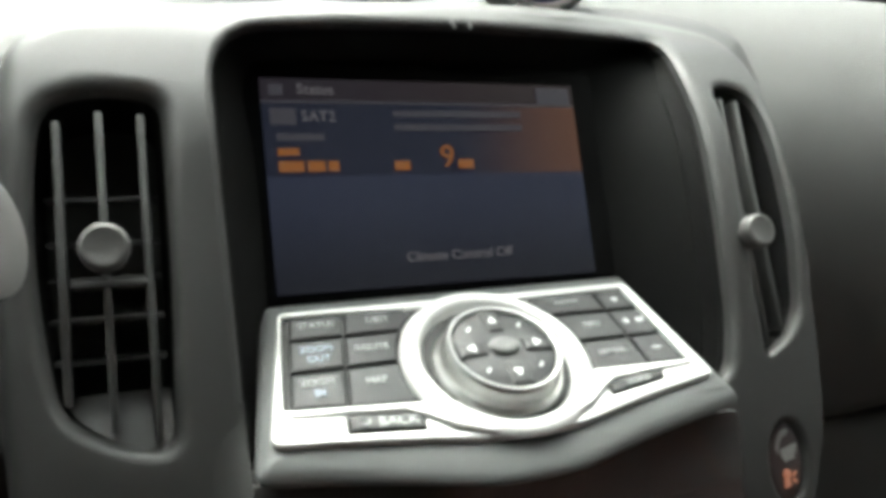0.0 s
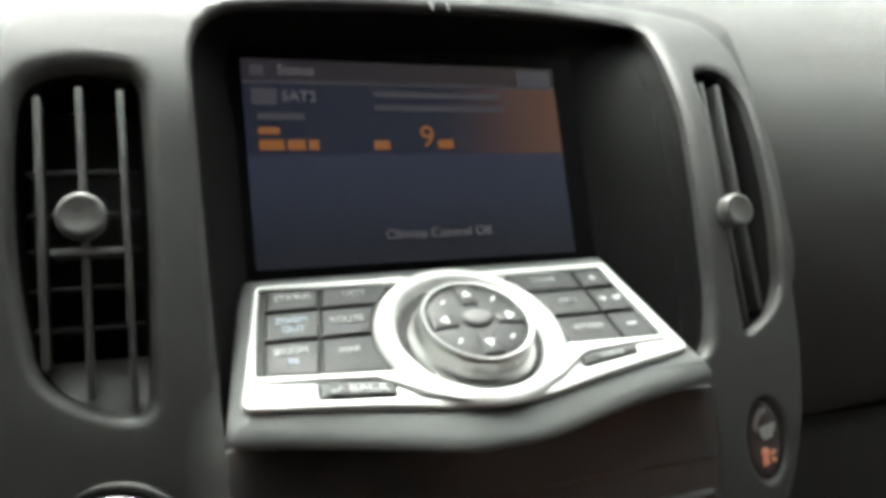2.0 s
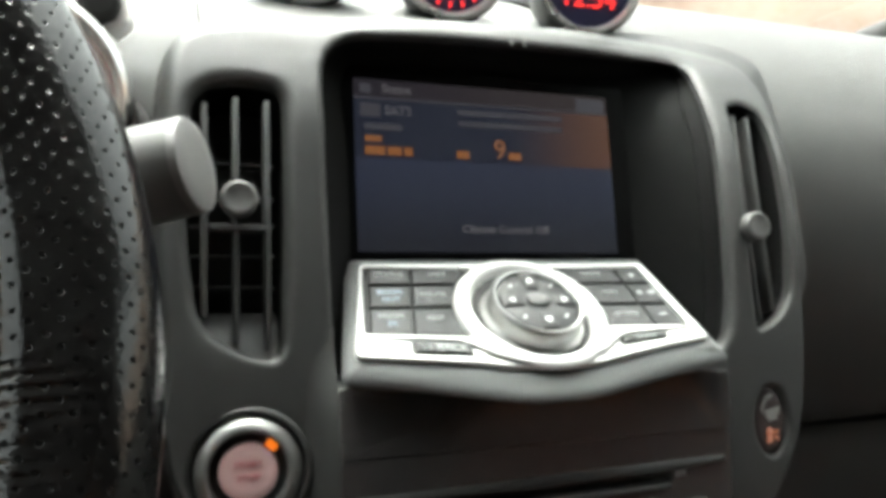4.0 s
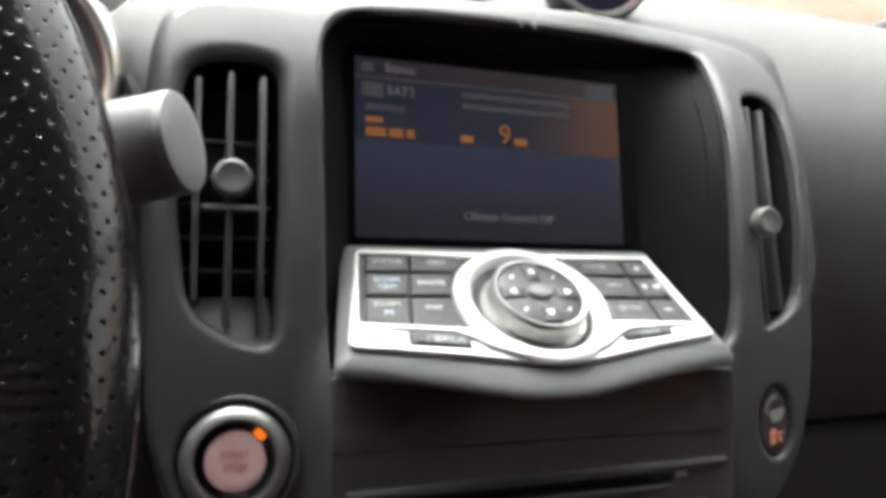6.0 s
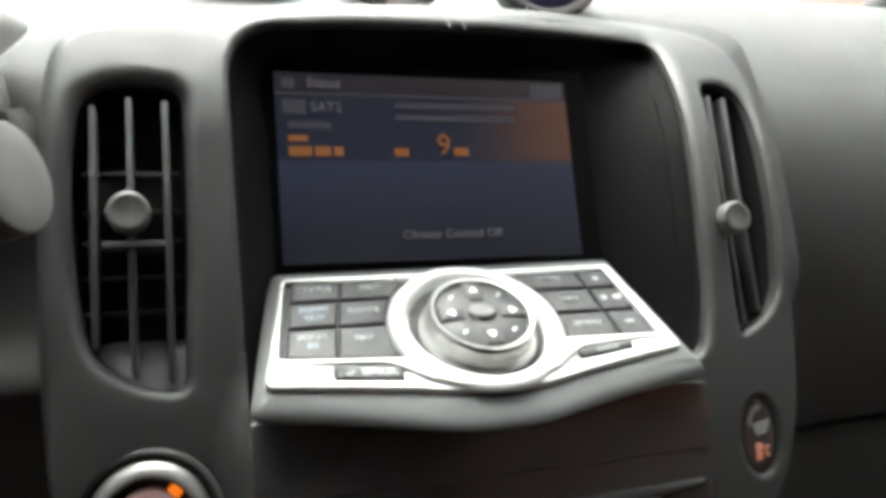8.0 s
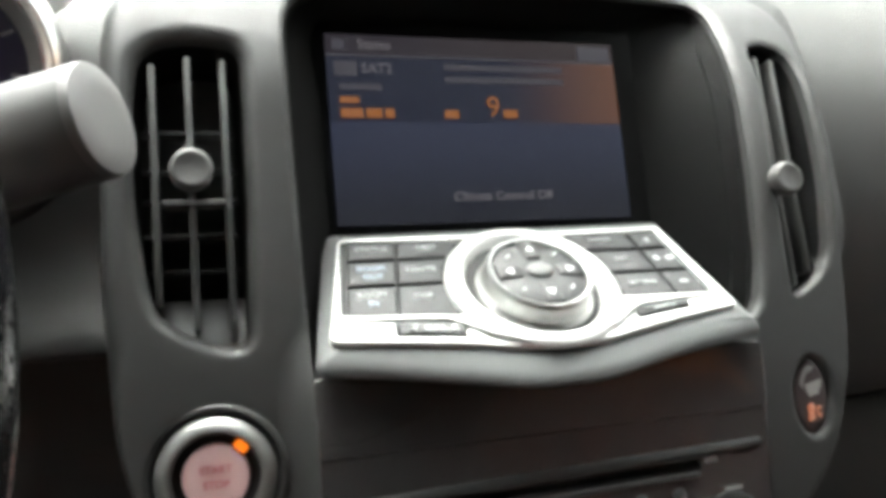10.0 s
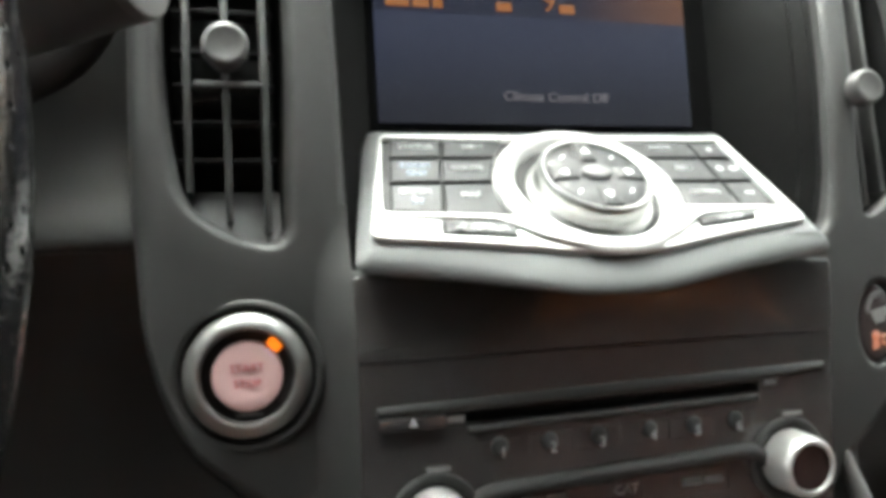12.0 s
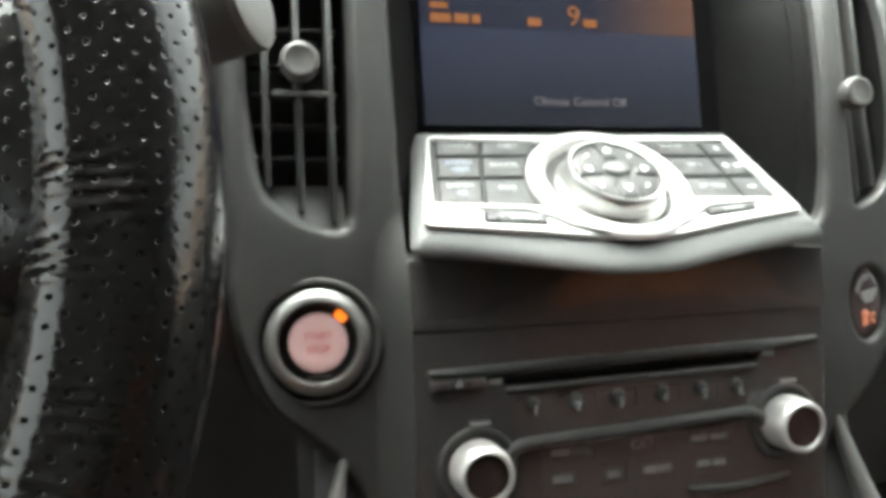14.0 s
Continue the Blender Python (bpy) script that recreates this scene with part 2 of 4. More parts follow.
FASCIA = sheet((0, -0.0676, 0.85), 25.7)
SHELF = sheet((0, -0.1, 0.8045), 68.4)
AUDIO = sheet((0.0056, -0.1302, 0.7368), 20.4) @ Matrix.Scale(1.045, 4)


def thing(name, m, label, category, group="", kind=""):
    ob = new(name)
    ob.empty_display_size = 0.01
    ob.matrix_world = m
    return tagged(ob, label, category, group, kind)


def finish(name, bm, material, smooth=40):
    bmesh.ops.recalc_face_normals(bm, faces=bm.faces)
    me = bpy.data.meshes.new(name)
    bm.to_mesh(me)
    bm.free()
    me.materials.append(material)
    if smooth:
        me.shade_smooth()
        me.set_sharp_from_angle(angle=radians(smooth))
    return me


def part(name, bm, material, parent, label="", m=None, smooth=40):
    me = bm if isinstance(bm, bpy.types.Mesh) else finish(name, bm, material, smooth)
    ob = new(name, me)
    ob.parent = parent
    if m is not None:
        ob.matrix_local = m
    if label:
        ob["label"] = label
    return ob


def solid(name, bm, material, label, category, m=None, kind="", smooth=40, group=""):
    ob = new(name, finish(name, bm, material, smooth))
    if m is not None:
        ob.matrix_world = m
    return tagged(ob, label, category, group, kind)


def at(x, y, z=0.0, rx=0, ry=0, rz=0):
    return pose(x, y, z, rx, ry, rz)


def rounded(points, radius, steps=5):
    """A closed polygon with its corners rounded; radius: one number, or one for each corner."""
    n, out = len(points), []
    for i in range(n):
        a, b, c = (Vector(points[(i + k) % n]) for k in (-1, 0, 1))
        r = radius[i] if isinstance(radius, (list, tuple)) else radius
        da, dc = (a - b), (c - b)
        cut = min(r, da.length * 0.49, dc.length * 0.49)
        p, q = b + da.normalized() * cut, b + dc.normalized() * cut
        for s in range(steps + 1):
            t = s / steps
            v = p * (1 - t) ** 2 + b * 2 * t * (1 - t) + q * t * t
            out.append((v.x, v.y))
    return out


def oblong(w, h, r, cx=0.0, cy=0.0):
    return rounded([(cx - w / 2, cy - h / 2), (cx + w / 2, cy - h / 2), (cx + w / 2, cy + h / 2), (cx - w / 2, cy + h / 2)], r)


def ring_of(r, n=40, cx=0.0, cy=0.0, ry=None):
    ry = ry or r
    return [(cx + r * math.cos(2 * math.pi * k / n), cy + ry * math.sin(2 * math.pi * k / n)) for k in range(n)]


def area_of(line):
    return sum(a[0] * b[1] - b[0] * a[1] for a, b in zip(line, line[1:] + line[:1])) / 2


def inset(line, d):
    """The line moved inwards by d (outwards: minus), along its own normals."""
    n, out, sign = len(line), [], 1 if area_of(line) > 0 else -1
    for i in range(n):
        a, p, c = Vector(line[i - 1]), Vector(line[i]), Vector(line[(i + 1) % n])
        e, f = (p - a), (c - p)
        e = e.normalized() if e.length > 1e-9 else f.normalized()
        f = f.normalized() if f.length > 1e-9 else e
        w = Vector((-e.y - f.y, e.x + f.x))
        w = w.normalized() if w.length > 1e-9 else Vector((-e.y, e.x))
        k = max(0.5, w.dot(Vector((-e.y, e.x))))
        q = p + w * (sign * (d[i] if isinstance(d, list) else d) / k)
        out.append((q.x, q.y))
    return out


def plate(line, profile, holes=(), hole_profile=(), back=False, lift=None, fine=0.0, roll=None, hole_roll=None):
    """A plate with a rounded rim. profile: (inset, height) from the front face outwards and down; holes likewise, grown by their profile.
    lift(x, y): an extra height; roll(x, y) and hole_roll(x, y): how much of the rim's inset is used there."""
    bm = bmesh.new()
    up = lift or (lambda x, y: 0.0)

    def loop(pts, z):
        return [bm.verts.new((x, y, z + up(x, y))) for x, y in pts]

    def band(a, b):
        for i in range(len(a)):
            j = (i + 1) % len(a)
            bm.faces.new((a[i], a[j], b[j], b[i]))

    fronts = []
    first = None
    for src, prof, sign in [(line, profile, 1)] + [(h, hole_profile[i] if isinstance(hole_profile[0], list) else hole_profile, -1) for i, h in enumerate(holes)]:
        share = roll if sign == 1 else hole_roll
        rings = [loop(inset(src, [sign * d * share(*p) for p in src] if share else sign * d), z) for d, z in prof]
        for a, b in zip(rings, rings[1:]):
            band(a, b)
        fronts.append(rings[0])
        if sign == 1:
            first = rings
    flat = [[Vector((v.co.x, v.co.y, 0)) for v in r] for r in fronts]
    verts = [v for r in fronts for v in r]
    from mathutils import geometry
    for tri in geometry.tessellate_polygon(flat):
        try:
            bm.faces.new([verts[i] for i in tri])
        except ValueError:
            pass
    if back:
        bm.faces.new(first[-1])
    if fine:
        for _ in range(4):
            long = [e for e in bm.edges if e.calc_length() > fine]
            if not long:
                break
            bmesh.ops.subdivide_edges(bm, edges=long, cuts=1)
        bmesh.ops.triangulate(bm, faces=[f for f in bm.faces if len(f.verts) > 4])
    return bm


def round_edge(r, depth, steps=4):
    """A rim profile: rounded by r, then straight down to depth."""
    out = [(r + 0.0004, 0.0)]
    for k in range(steps + 1):
        a = math.pi / 2 * k / steps
        out.append((r - r * math.sin(a), -(r - r * math.cos(a))))
    out.append((0.0, -depth))
    return out


def lathe(profile, n=40, cap=True):
    """A turned body about z. profile: (radius, height)."""
    bm = bmesh.new()
    rings = []
    for r, z in profile:
        if r < 1e-6:
            rings.append([bm.verts.new((0, 0, z))])
        else:
            rings.append([bm.verts.new((r * math.cos(2 * math.pi * k / n), r * math.sin(2 * math.pi * k / n), z)) for k in range(n)])
    for a, b in zip(rings, rings[1:]):
        for k in range(n):
            j = (k + 1) % n
            if len(a) == 1 and len(b) == 1:
                continue
            if len(a) == 1:
                bm.faces.new((a[0], b[k], b[j]))
            elif len(b) == 1:
                bm.faces.new((a[k], a[j], b[0]))
            else:
                bm.faces.new((a[k], a[j], b[j], b[k]))
    if cap:
        for r in (rings[0], rings[-1]):
            if len(r) > 2:
                bm.faces.new(r)
    return bm


def block(w, d, h, bevel=0.001, seg=2, taper=1.0):
    """A box about the origin with rounded edges; taper: the width of its top against its foot."""
    bm = bmesh.new()
    bmesh.ops.create_cube(bm, size=1)
    for v in bm.verts:
        k = taper if v.co.z > 0 else 1.0
        v.co = Vector((v.co.x * w * k, v.co.y * d * k, v.co.z * h))
    if bevel:
        bmesh.ops.bevel(bm, geom=bm.edges[:], offset=bevel, segments=seg, affect="EDGES", profile=0.5)
    return bm


def skin(sections, closed=False, caps=False):
    """A surface through rows of points, row by row."""
    bm = bmesh.new()
    rows = [[bm.verts.new(p) for p in s] for s in sections]
    for a, b in zip(rows, rows[1:]):
        m = len(a)
        for k in range(m if closed else m - 1):
            j = (k + 1) % m
            bm.faces.new((a[k], a[j], b[j], b[k]))
    if caps and closed:
        bm.faces.new(rows[0])
        bm.faces.new(rows[-1])
    return bm


def tube(points, radius, n=12, caps=True):
    """A round bar along a line of points; radius: one number or one a point."""
    pts = [Vector(p) for p in points]
    rad = radius if isinstance(radius, (list, tuple)) else [radius] * len(pts)
    rows = []
    side = None
    for i, p in enumerate(pts):
        d = (pts[min(i + 1, len(pts) - 1)] - pts[max(i - 1, 0)]).normalized()
        if side is None:
            side = d.orthogonal().normalized()
        side = (side - d * side.dot(d)).normalized()
        up = d.cross(side)
        rows.append([p + (side * math.cos(2 * math.pi * k / n) + up * math.sin(2 * math.pi * k / n)) * rad[i] for k in range(n)])
    return skin(rows, closed=True, caps=caps)


def thicken(bm, depth):
    """Gives a sheet a back side at that depth behind its normals."""
    bmesh.ops.recalc_face_normals(bm, faces=bm.faces)
    bmesh.ops.solidify(bm, geom=bm.faces[:], thickness=depth)
    return bm


def words(text, size, depth=0.0002):
    """Lettering in the built-in font as a mesh, centred on the origin."""
    cu = bpy.data.curves.new("lettering", "FONT")
    cu.body, cu.size, cu.extrude, cu.align_x, cu.align_y = text, size, depth, "CENTER", "CENTER"
    cu.resolution_u = 3
    ob = bpy.data.objects.new("lettering", cu)
    scene.collection.objects.link(ob)
    bpy.context.view_layer.update()
    me = bpy.data.meshes.new_from_object(ob.evaluated_get(bpy.context.evaluated_depsgraph_get()))
    bpy.data.objects.remove(ob)
    bpy.data.curves.remove(cu)
    return me


def lettering(name, text, size, material, parent, m, label="", squeeze=1.0):
    me = words(text, size)
    me.materials.clear()
    me.materials.append(material)
    if squeeze != 1.0:
        me.transform(Matrix.Diagonal((squeeze, 1, 1, 1)))
    return part(name, me, material, parent, label, m)


def bar(w, h, t=0.0003):
    return block(w, h, t, 0)


# ---- setting ----
def strip(points, x0, x1, nx, bulge=None):
    """A panel with the given (y, z) section, drawn from x0 to x1; bulge(s, x): moves a point of the section ahead."""
    rows = []
    for i in range(nx + 1):
        x = x0 + (x1 - x0) * i / nx
        rows.append([(x, y + (bulge(k / (len(points) - 1), x) if bulge else 0.0), z) for k, (y, z) in enumerate(points)])
    return skin(rows)


def section(points, steps=5):
    """A smooth open line through the points."""
    pts = [Vector(points[0])] + [Vector(p) for p in points] + [Vector(points[-1])]
    out = []
    for i in range(1, len(pts) - 2):
        p0, p1, p2, p3 = pts[i - 1:i + 3]
        for s in range(steps):
            t = s / steps
            q = 0.5 * ((2 * p1) + (p2 - p0) * t + (2 * p0 - 5 * p1 + 4 * p2 - p3) * t * t + (3 * p1 - p0 - 3 * p2 + p3) * t ** 3)
            out.append((q.x, q.y))
    out.append(tuple(pts[-1]))
    return out


# ground and the bank of brush ahead of the car
bm = bmesh.new()
bmesh.ops.create_grid(bm, x_segments=40, y_segments=40, size=400)
solid("ground", bm, M_GROUND, "dark grey asphalt ground around the car", "ground", kind="structure")
bm = bmesh.new()
bmesh.ops.create_grid(bm, x_segments=150, y_segments=14, size=1)
for v in bm.verts:
    a = math.pi * v.co.x
    h = (v.co.y + 1) / 2
    r = 11 + 4.5 * h + 0.5 * noise.noise(Vector((a * 6, h * 3, 0)))
    v.co = Vector((r * math.sin(a), r * math.cos(a), -0.05 + 4.2 * h + 0.4 * h * noise.noise(Vector((a * 9, 1, 2)))))
solid("backdrop", bm, M_BANK, "tan and russet bank of dry leaves around the car", "bank", kind="structure")

# dashboard: one thing with its pads
dash = thing("dashboard", Matrix.Identity(4), "charcoal grained vinyl dashboard with rounded passenger pad", "dashboard", kind="structure")
PASSENGER = section([(0.70, 0.955), (0.58, 0.972), (0.44, 0.984), (0.31, 0.983), (0.20, 0.972), (0.115, 0.945), (0.06, 0.905), (0.032, 0.855), (0.028, 0.80), (0.042, 0.74), (0.066, 0.68), (0.098, 0.62), (0.145, 0.590)])
bm = strip(PASSENGER, 0.150, 0.74, 14, lambda s, x: 0.05 * max(0.0, x - 0.3))
part("passenger_pad", thicken(bm, 0.012), M_DASH, dash)
bm = strip(section([(0.150, 0.585), (0.135, 0.565), (0.135, 0.50), (0.145, 0.44), (0.17, 0.38)]), 0.19, 0.74, 8)
part("glovebox_lid", thicken(bm, 0.01), M_DASH, dash)


def crown_pad(x0, x1, nx):
    """The pad over the stack; its front edge dips towards the stack's shoulders."""
    line, rows = section([(0.70, 0.955), (0.55, 0.972), (0.40, 0.975), (0.25, 0.962), (0.11, 0.945), (0.05, 0.940), (0.02, 0.9375), (0.004, 0.9360), (-0.004, 0.9335)]), []
    for i in range(nx + 1):
        x = x0 + (x1 - x0) * i / nx
        k = max(0.0, abs(x) - 0.06) / 0.10
        back, dip = (0.034 * min(1.0, max(0.0, (x - 0.05) / 0.05)), 0.030) if x > 0 else (0.010 * min(1.0, 2 * k), 0.018)
        rows.append([(x, y + back * max(0.0, 1 - max(0.0, y) / 0.2), z - dip * k * k * max(0.0, 1 - max(0.0, y) / 0.12) ** 2) for y, z in line])
    return skin(rows)


part("top_pad", thicken(crown_pad(-0.152, 0.165, 26), 0.003), M_DASH, dash)
DRIVER = section([(0.70, 0.955), (0.55, 0.972), (0.40, 0.975), (0.25, 0.962), (0.12, 0.944), (0.07, 0.929), (0.038, 0.906), (0.018, 0.878), (0.003, 0.846), (-0.009, 0.812), (-0.024, 0.793), (-0.045, 0.783), (-0.047, 0.773), (-0.02, 0.765), (0.06, 0.758)])
part("driver_pad", thicken(strip(DRIVER, -0.74, -0.147, 12), 0.008), M_DASH, dash)
bm = strip(section([(0.06, 0.755), (0.075, 0.66), (0.10, 0.55), (0.12, 0.40)]), -0.74, -0.11, 8)
part("knee_panel", thicken(bm, 0.008), M_DASH, dash)

# cabin shell
bm = block(1.50, 2.6, 0.03, 0.004)
solid("floor", bm, M_CARPET, "black carpet of the car floor", "carpet", at(0, -0.45, 0.235), kind="structure")
bm = skin([[(x, y, z) for x in (-0.58, -0.4, -0.2, 0, 0.2, 0.4, 0.58)] for y, z in ((-0.20, 1.195), (-0.30, 1.222), (-0.5, 1.25), (-0.8, 1.255), (-1.15, 1.255), (-1.33, 1.255))])
solid("ceiling", thicken(bm, 0.02), M_ROOF, "pale grey cloth headliner under the roof", "ceiling", kind="structure")
bm = block(1.5, 0.04, 1.04, 0.006)
solid("wall_rear", bm, M_DOOR, "dark vinyl bulkhead behind the seats", "wall", at(0, -1.34, 0.745), kind="structure")
bm = block(1.5, 0.04, 0.74, 0.006)
solid("wall_front", bm, M_CARPET, "black carpeted bulkhead ahead of the pedals", "wall", at(0, 0.74, 0.58), kind="structure")
for side in (-1, 1):
    back = -0.10 if side < 0 else 0.22
    door = thing("door_1" if side < 0 else "door_2", at(side * 0.75, -0.35, 0.24), "dark vinyl car door with armrest", "door", kind="structure")
    part("door_card", block(0.05, 2.15, 0.68, 0.012), M_DOOR, door, m=at(0, 0, 0.34))
    part("armrest", block(0.07, 0.5, 0.05, 0.018, 3), M_SOFT, door, m=at(-side * 0.05, -0.1, 0.42))
    bm = tube([(side * -0.02, 0.95, 0.68), (side * -0.08, 0.6, 0.79), (side * -0.17, 0.15, 0.955)], 0.022)
    part("windscreen_post", bm, M_SOFT, door)
    bm = skin([[(0.0, back - 0.35, 0.68), (0.0, 0.95, 0.68)], [(side * -0.17, back - 0.35, 1.01), (side * -0.17, 0.15, 0.955)]])
    bm2 = skin([[(0.0, -1.1, 0.66), (0.0, back - 0.33, 0.66)], [(side * -0.08, -1.1, 0.85), (side * -0.08, back - 0.33, 0.85)], [(side * -0.19, -1.1, 1.01), (side * -0.19, back - 0.33, 1.02)]])
    part("quarter_panel", thicken(bm2, 0.02), M_DOOR, door)
    ob = part("side_window", thicken(bm, 0.004), M_GLASS, door, "clear side window")
    ob.visible_shadow = False
win = thing("window_1", Matrix.Identity(4), "clear raked windscreen over the dashboard", "windscreen", kind="structure")
bm = skin([[(-0.72, 0.72, 0.95), (0.0, 0.78, 0.955), (0.72, 0.72, 0.95)], [(-0.57, -0.20, 1.19), (0.0, -0.18, 1.205), (0.57, -0.20, 1.19)]])
ob = part("pane", thicken(bm, 0.004), M_GLASS, win)
ob.visible_shadow = False
bm = strip([(0.72, 0.955), (0.82, 0.945), (1.3, 0.87), (1.9, 0.70), (2.0, 0.5)], -0.8, 0.8, 8)
solid("bonnet", thicken(bm, 0.01), M_BODY, "grey painted car bonnet ahead of the windscreen", "bonnet", kind="structure")


def seat(x):
    s = thing("car_seat", at(x, -0.76, 0.25), "dark red-brown leather bucket seat with russet headrest", "seat", "front seats")
    bm = block(0.46, 0.5, 0.16, 0.05, 4)
    part("seat_cushion", bm, M_SEAT, s, m=at(0, 0.18, 0.1, 6))
    for k in (-1, 1):
        part("side_bolster", block(0.09, 0.48, 0.12, 0.04, 4), M_SEAT, s, m=at(k * 0.22, 0.18, 0.18, 6))
        part("back_bolster", block(0.09, 0.14, 0.40, 0.04, 4), M_SEAT, s, m=at(k * 0.21, -0.10, 0.36, -10))
    part("backrest", block(0.46, 0.12, 0.62, 0.05, 4), M_SEAT, s, m=at(0, -0.16, 0.44, -10))
    # unseen panel, added and set off centre so its russet mirrors in the audio lid
    part("centre_panel", block(0.27, 0.02, 0.36, 0.008, 3), M_SEAT_PANEL, s, "russet leather panel added for its reflection in the audio lid", at(0.105, -0.112, 0.63, -10))
    part("headrest", block(0.24, 0.1, 0.17, 0.04, 4), M_SEAT_PANEL, s, m=at(0, -0.255, 0.80, -8))
    for o in s.children:
        uv = o.data.uv_layers.new(name="hide")
        for lp in o.data.loops:
            co = o.data.vertices[lp.vertex_index].co
            uv.data[lp.index].uv = (co.x, co.y + co.z)
    return s


first_seat = seat(0.46)
copy_thing(first_seat, at(-0.40, -0.82, 0.25))


# ---- centre stack ----
OUTLINE = rounded([(-0.098, -0.30), (0.098, -0.30), (0.108, -0.21), (0.128, -0.172), (0.150, -0.153), (0.1635, -0.130), (0.1715, -0.0883), (0.1738, -0.050), (0.1746, -0.0100),
                   (0.1740, 0.0297), (0.1730, 0.0617), (0.1728, 0.0851), (0.1706, 0.0959), (0.1649, 0.1026), (0.1465, 0.1070), (0.1156, 0.1106), (0.0898, 0.1111), (0.040, 0.1106), (0.0, 0.1098),
                   (-0.060, 0.1060), (-0.118, 0.0985), (-0.158, 0.0915), (-0.1695, 0.0800), (-0.1728, 0.060), (-0.1738, 0.010), (-0.1738, -0.045), (-0.170, -0.103), (-0.158, -0.137), (-0.125, -0.168), (-0.108, -0.21)],
                  [0.016] * 10 + [0.012, 0.010, 0.009, 0.009] + [0.012] * 8 + [0.010] + [0.016] * 7, 5)
RECESS = rounded([(-0.0965, -0.075), (0.098, -0.078), (0.1200, -0.062), (0.1245, -0.040), (0.1266, 0.0099), (0.1264, 0.0447), (0.1255, 0.0718), (0.1241, 0.0938), (0.1048, 0.0945), (0.0600, 0.0948), (0.0, 0.0950),
                  (-0.048, 0.0934), (-0.0985, 0.0890), (-0.0990, 0.040)],
                 [0.003, 0.003, 0.006, 0.01, 0.012, 0.012, 0.012, 0.016, 0.006, 0.02, 0.02, 0.01, 0.024, 0.02], 5)
VENT_L = rounded([(-0.1580, 0.0570), (-0.1400, 0.0627), (-0.1180, 0.0600), (-0.1175, 0.0), (-0.1200, -0.0640), (-0.1360, -0.0608), (-0.1550, -0.0490), (-0.1605, -0.010), (-0.1612, 0.025)],
                 [0.010, 0.012, 0.007, 0.02, 0.008, 0.02, 0.014, 0.02, 0.02], 5)
VENT_R = rounded([(0.1397, 0.0693), (0.1507, 0.0714), (0.1633, 0.0667), (0.1667, 0.0557), (0.1691, 0.0297), (0.1700, -0.0001), (0.1660, -0.0380), (0.1560, -0.0520), (0.1400, -0.0595), (0.1392, -0.0100), (0.1394, 0.0257), (0.1395, 0.0476)],
                 [0.004, 0.006, 0.008, 0.008, 0.01, 0.02, 0.014, 0.01, 0.005, 0.02, 0.01, 0.01], 5)
START_AT, BAG_AT = (-0.1347, -0.1112), (0.1455, -0.1078)

def sag(x, y):
    """How far the upper part of the stack rolls back."""
    k = max(0.0, min(1.0, (abs(x) - 0.03) / 0.09))
    k = 0.40 + 0.60 * k * k * (3 - 2 * k)
    return k * 5.5 * max(0.0, y - 0.038) ** 2 + 22.0 * max(0.0, y - 0.085) ** 2


def bow(y):
    """The gentle upright bow of the whole face."""
    return 0.0 if y > 0 else 0.35 * y * y if y > -0.16 else 0.35 * (0.0256 - 0.32 * (y + 0.16))


def turn_away(x, y):
    """The passenger side of the face leans back further."""
    k = max(0.0, min(1.0, (x - 0.06) / 0.06))
    return k * k * (3 - 2 * k) * 1.7 * max(0.0, y + 0.02) ** 2


def bent(x, y, z, k=1.0):
    """A point of the flat plan carried onto the curved face; k: how much of the curve it follows."""
    d, e, b = k * sag(x, y), k * turn_away(x, y), k * bow(y)
    return x + 0.75 * e, y + 0.45 * (d + e), z - d - b - e


def bend(bm):
    for v in bm.verts:
        v.co = Vector(bent(*v.co))
    return bm


def edge_roll(x, y):
    """The outer edge is tighter beside the start button and outside the passenger side vent."""
    j = max(0.0, min(1.0, (-x - 0.10) / 0.04)) * max(0.0, min(1.0, (-y - 0.06) / 0.02)) * max(0.0, min(1.0, (y + 0.17) / 0.03))
    v = max(0.0, min(1.0, (x - 0.14) / 0.02)) * max(0.0, min(1.0, (0.098 - y) / 0.02)) * max(0.0, min(1.0, (y + 0.14) / 0.04))
    return 1.0 - 0.65 * j - 0.66 * v


def strip_roll(x, y):
    """The ridge between the display hood and the passenger side vent is rounded over its whole width, and so is the brow of the driver side vent."""
    brow = max(0.0, min(1.0, (y - 0.035) / 0.018)) if x < -0.108 else 0.0
    return 1.0 + 0.35 * brow + 1.3 * max(0.0, min(1.0, (x - 0.10) / 0.02)) * max(0.0, min(1.0, (y + 0.07) / 0.04))


stack = thing("centre_stack", FASCIA, "charcoal soft-touch centre stack with deep display hood", "centre stack")
lip = [(0.0088 * (1 - math.sin(math.pi / 2 * k / 8)), -0.0130 * (1 - math.cos(math.pi / 2 * k / 8))) for k in range(9)]
soft_lip = [(0.0052, 0.0), (0.0042, -0.0002), (0.0026, -0.0010), (0.0014, -0.0027), (0.0004, -0.0050), (0.0, -0.0080)]
tight_lip = [(0.0016, 0.0), (0.0012, -0.0001), (0.0006, -0.0006), (0.0, -0.0020), (0.0, -0.0080)]
hole_lip = [(0.0036, 0.0), (0.0030, 0.0), (0.0018, -0.0005), (0.0008, -0.0014), (0.0, -0.0032), (0.0, -0.0080)]
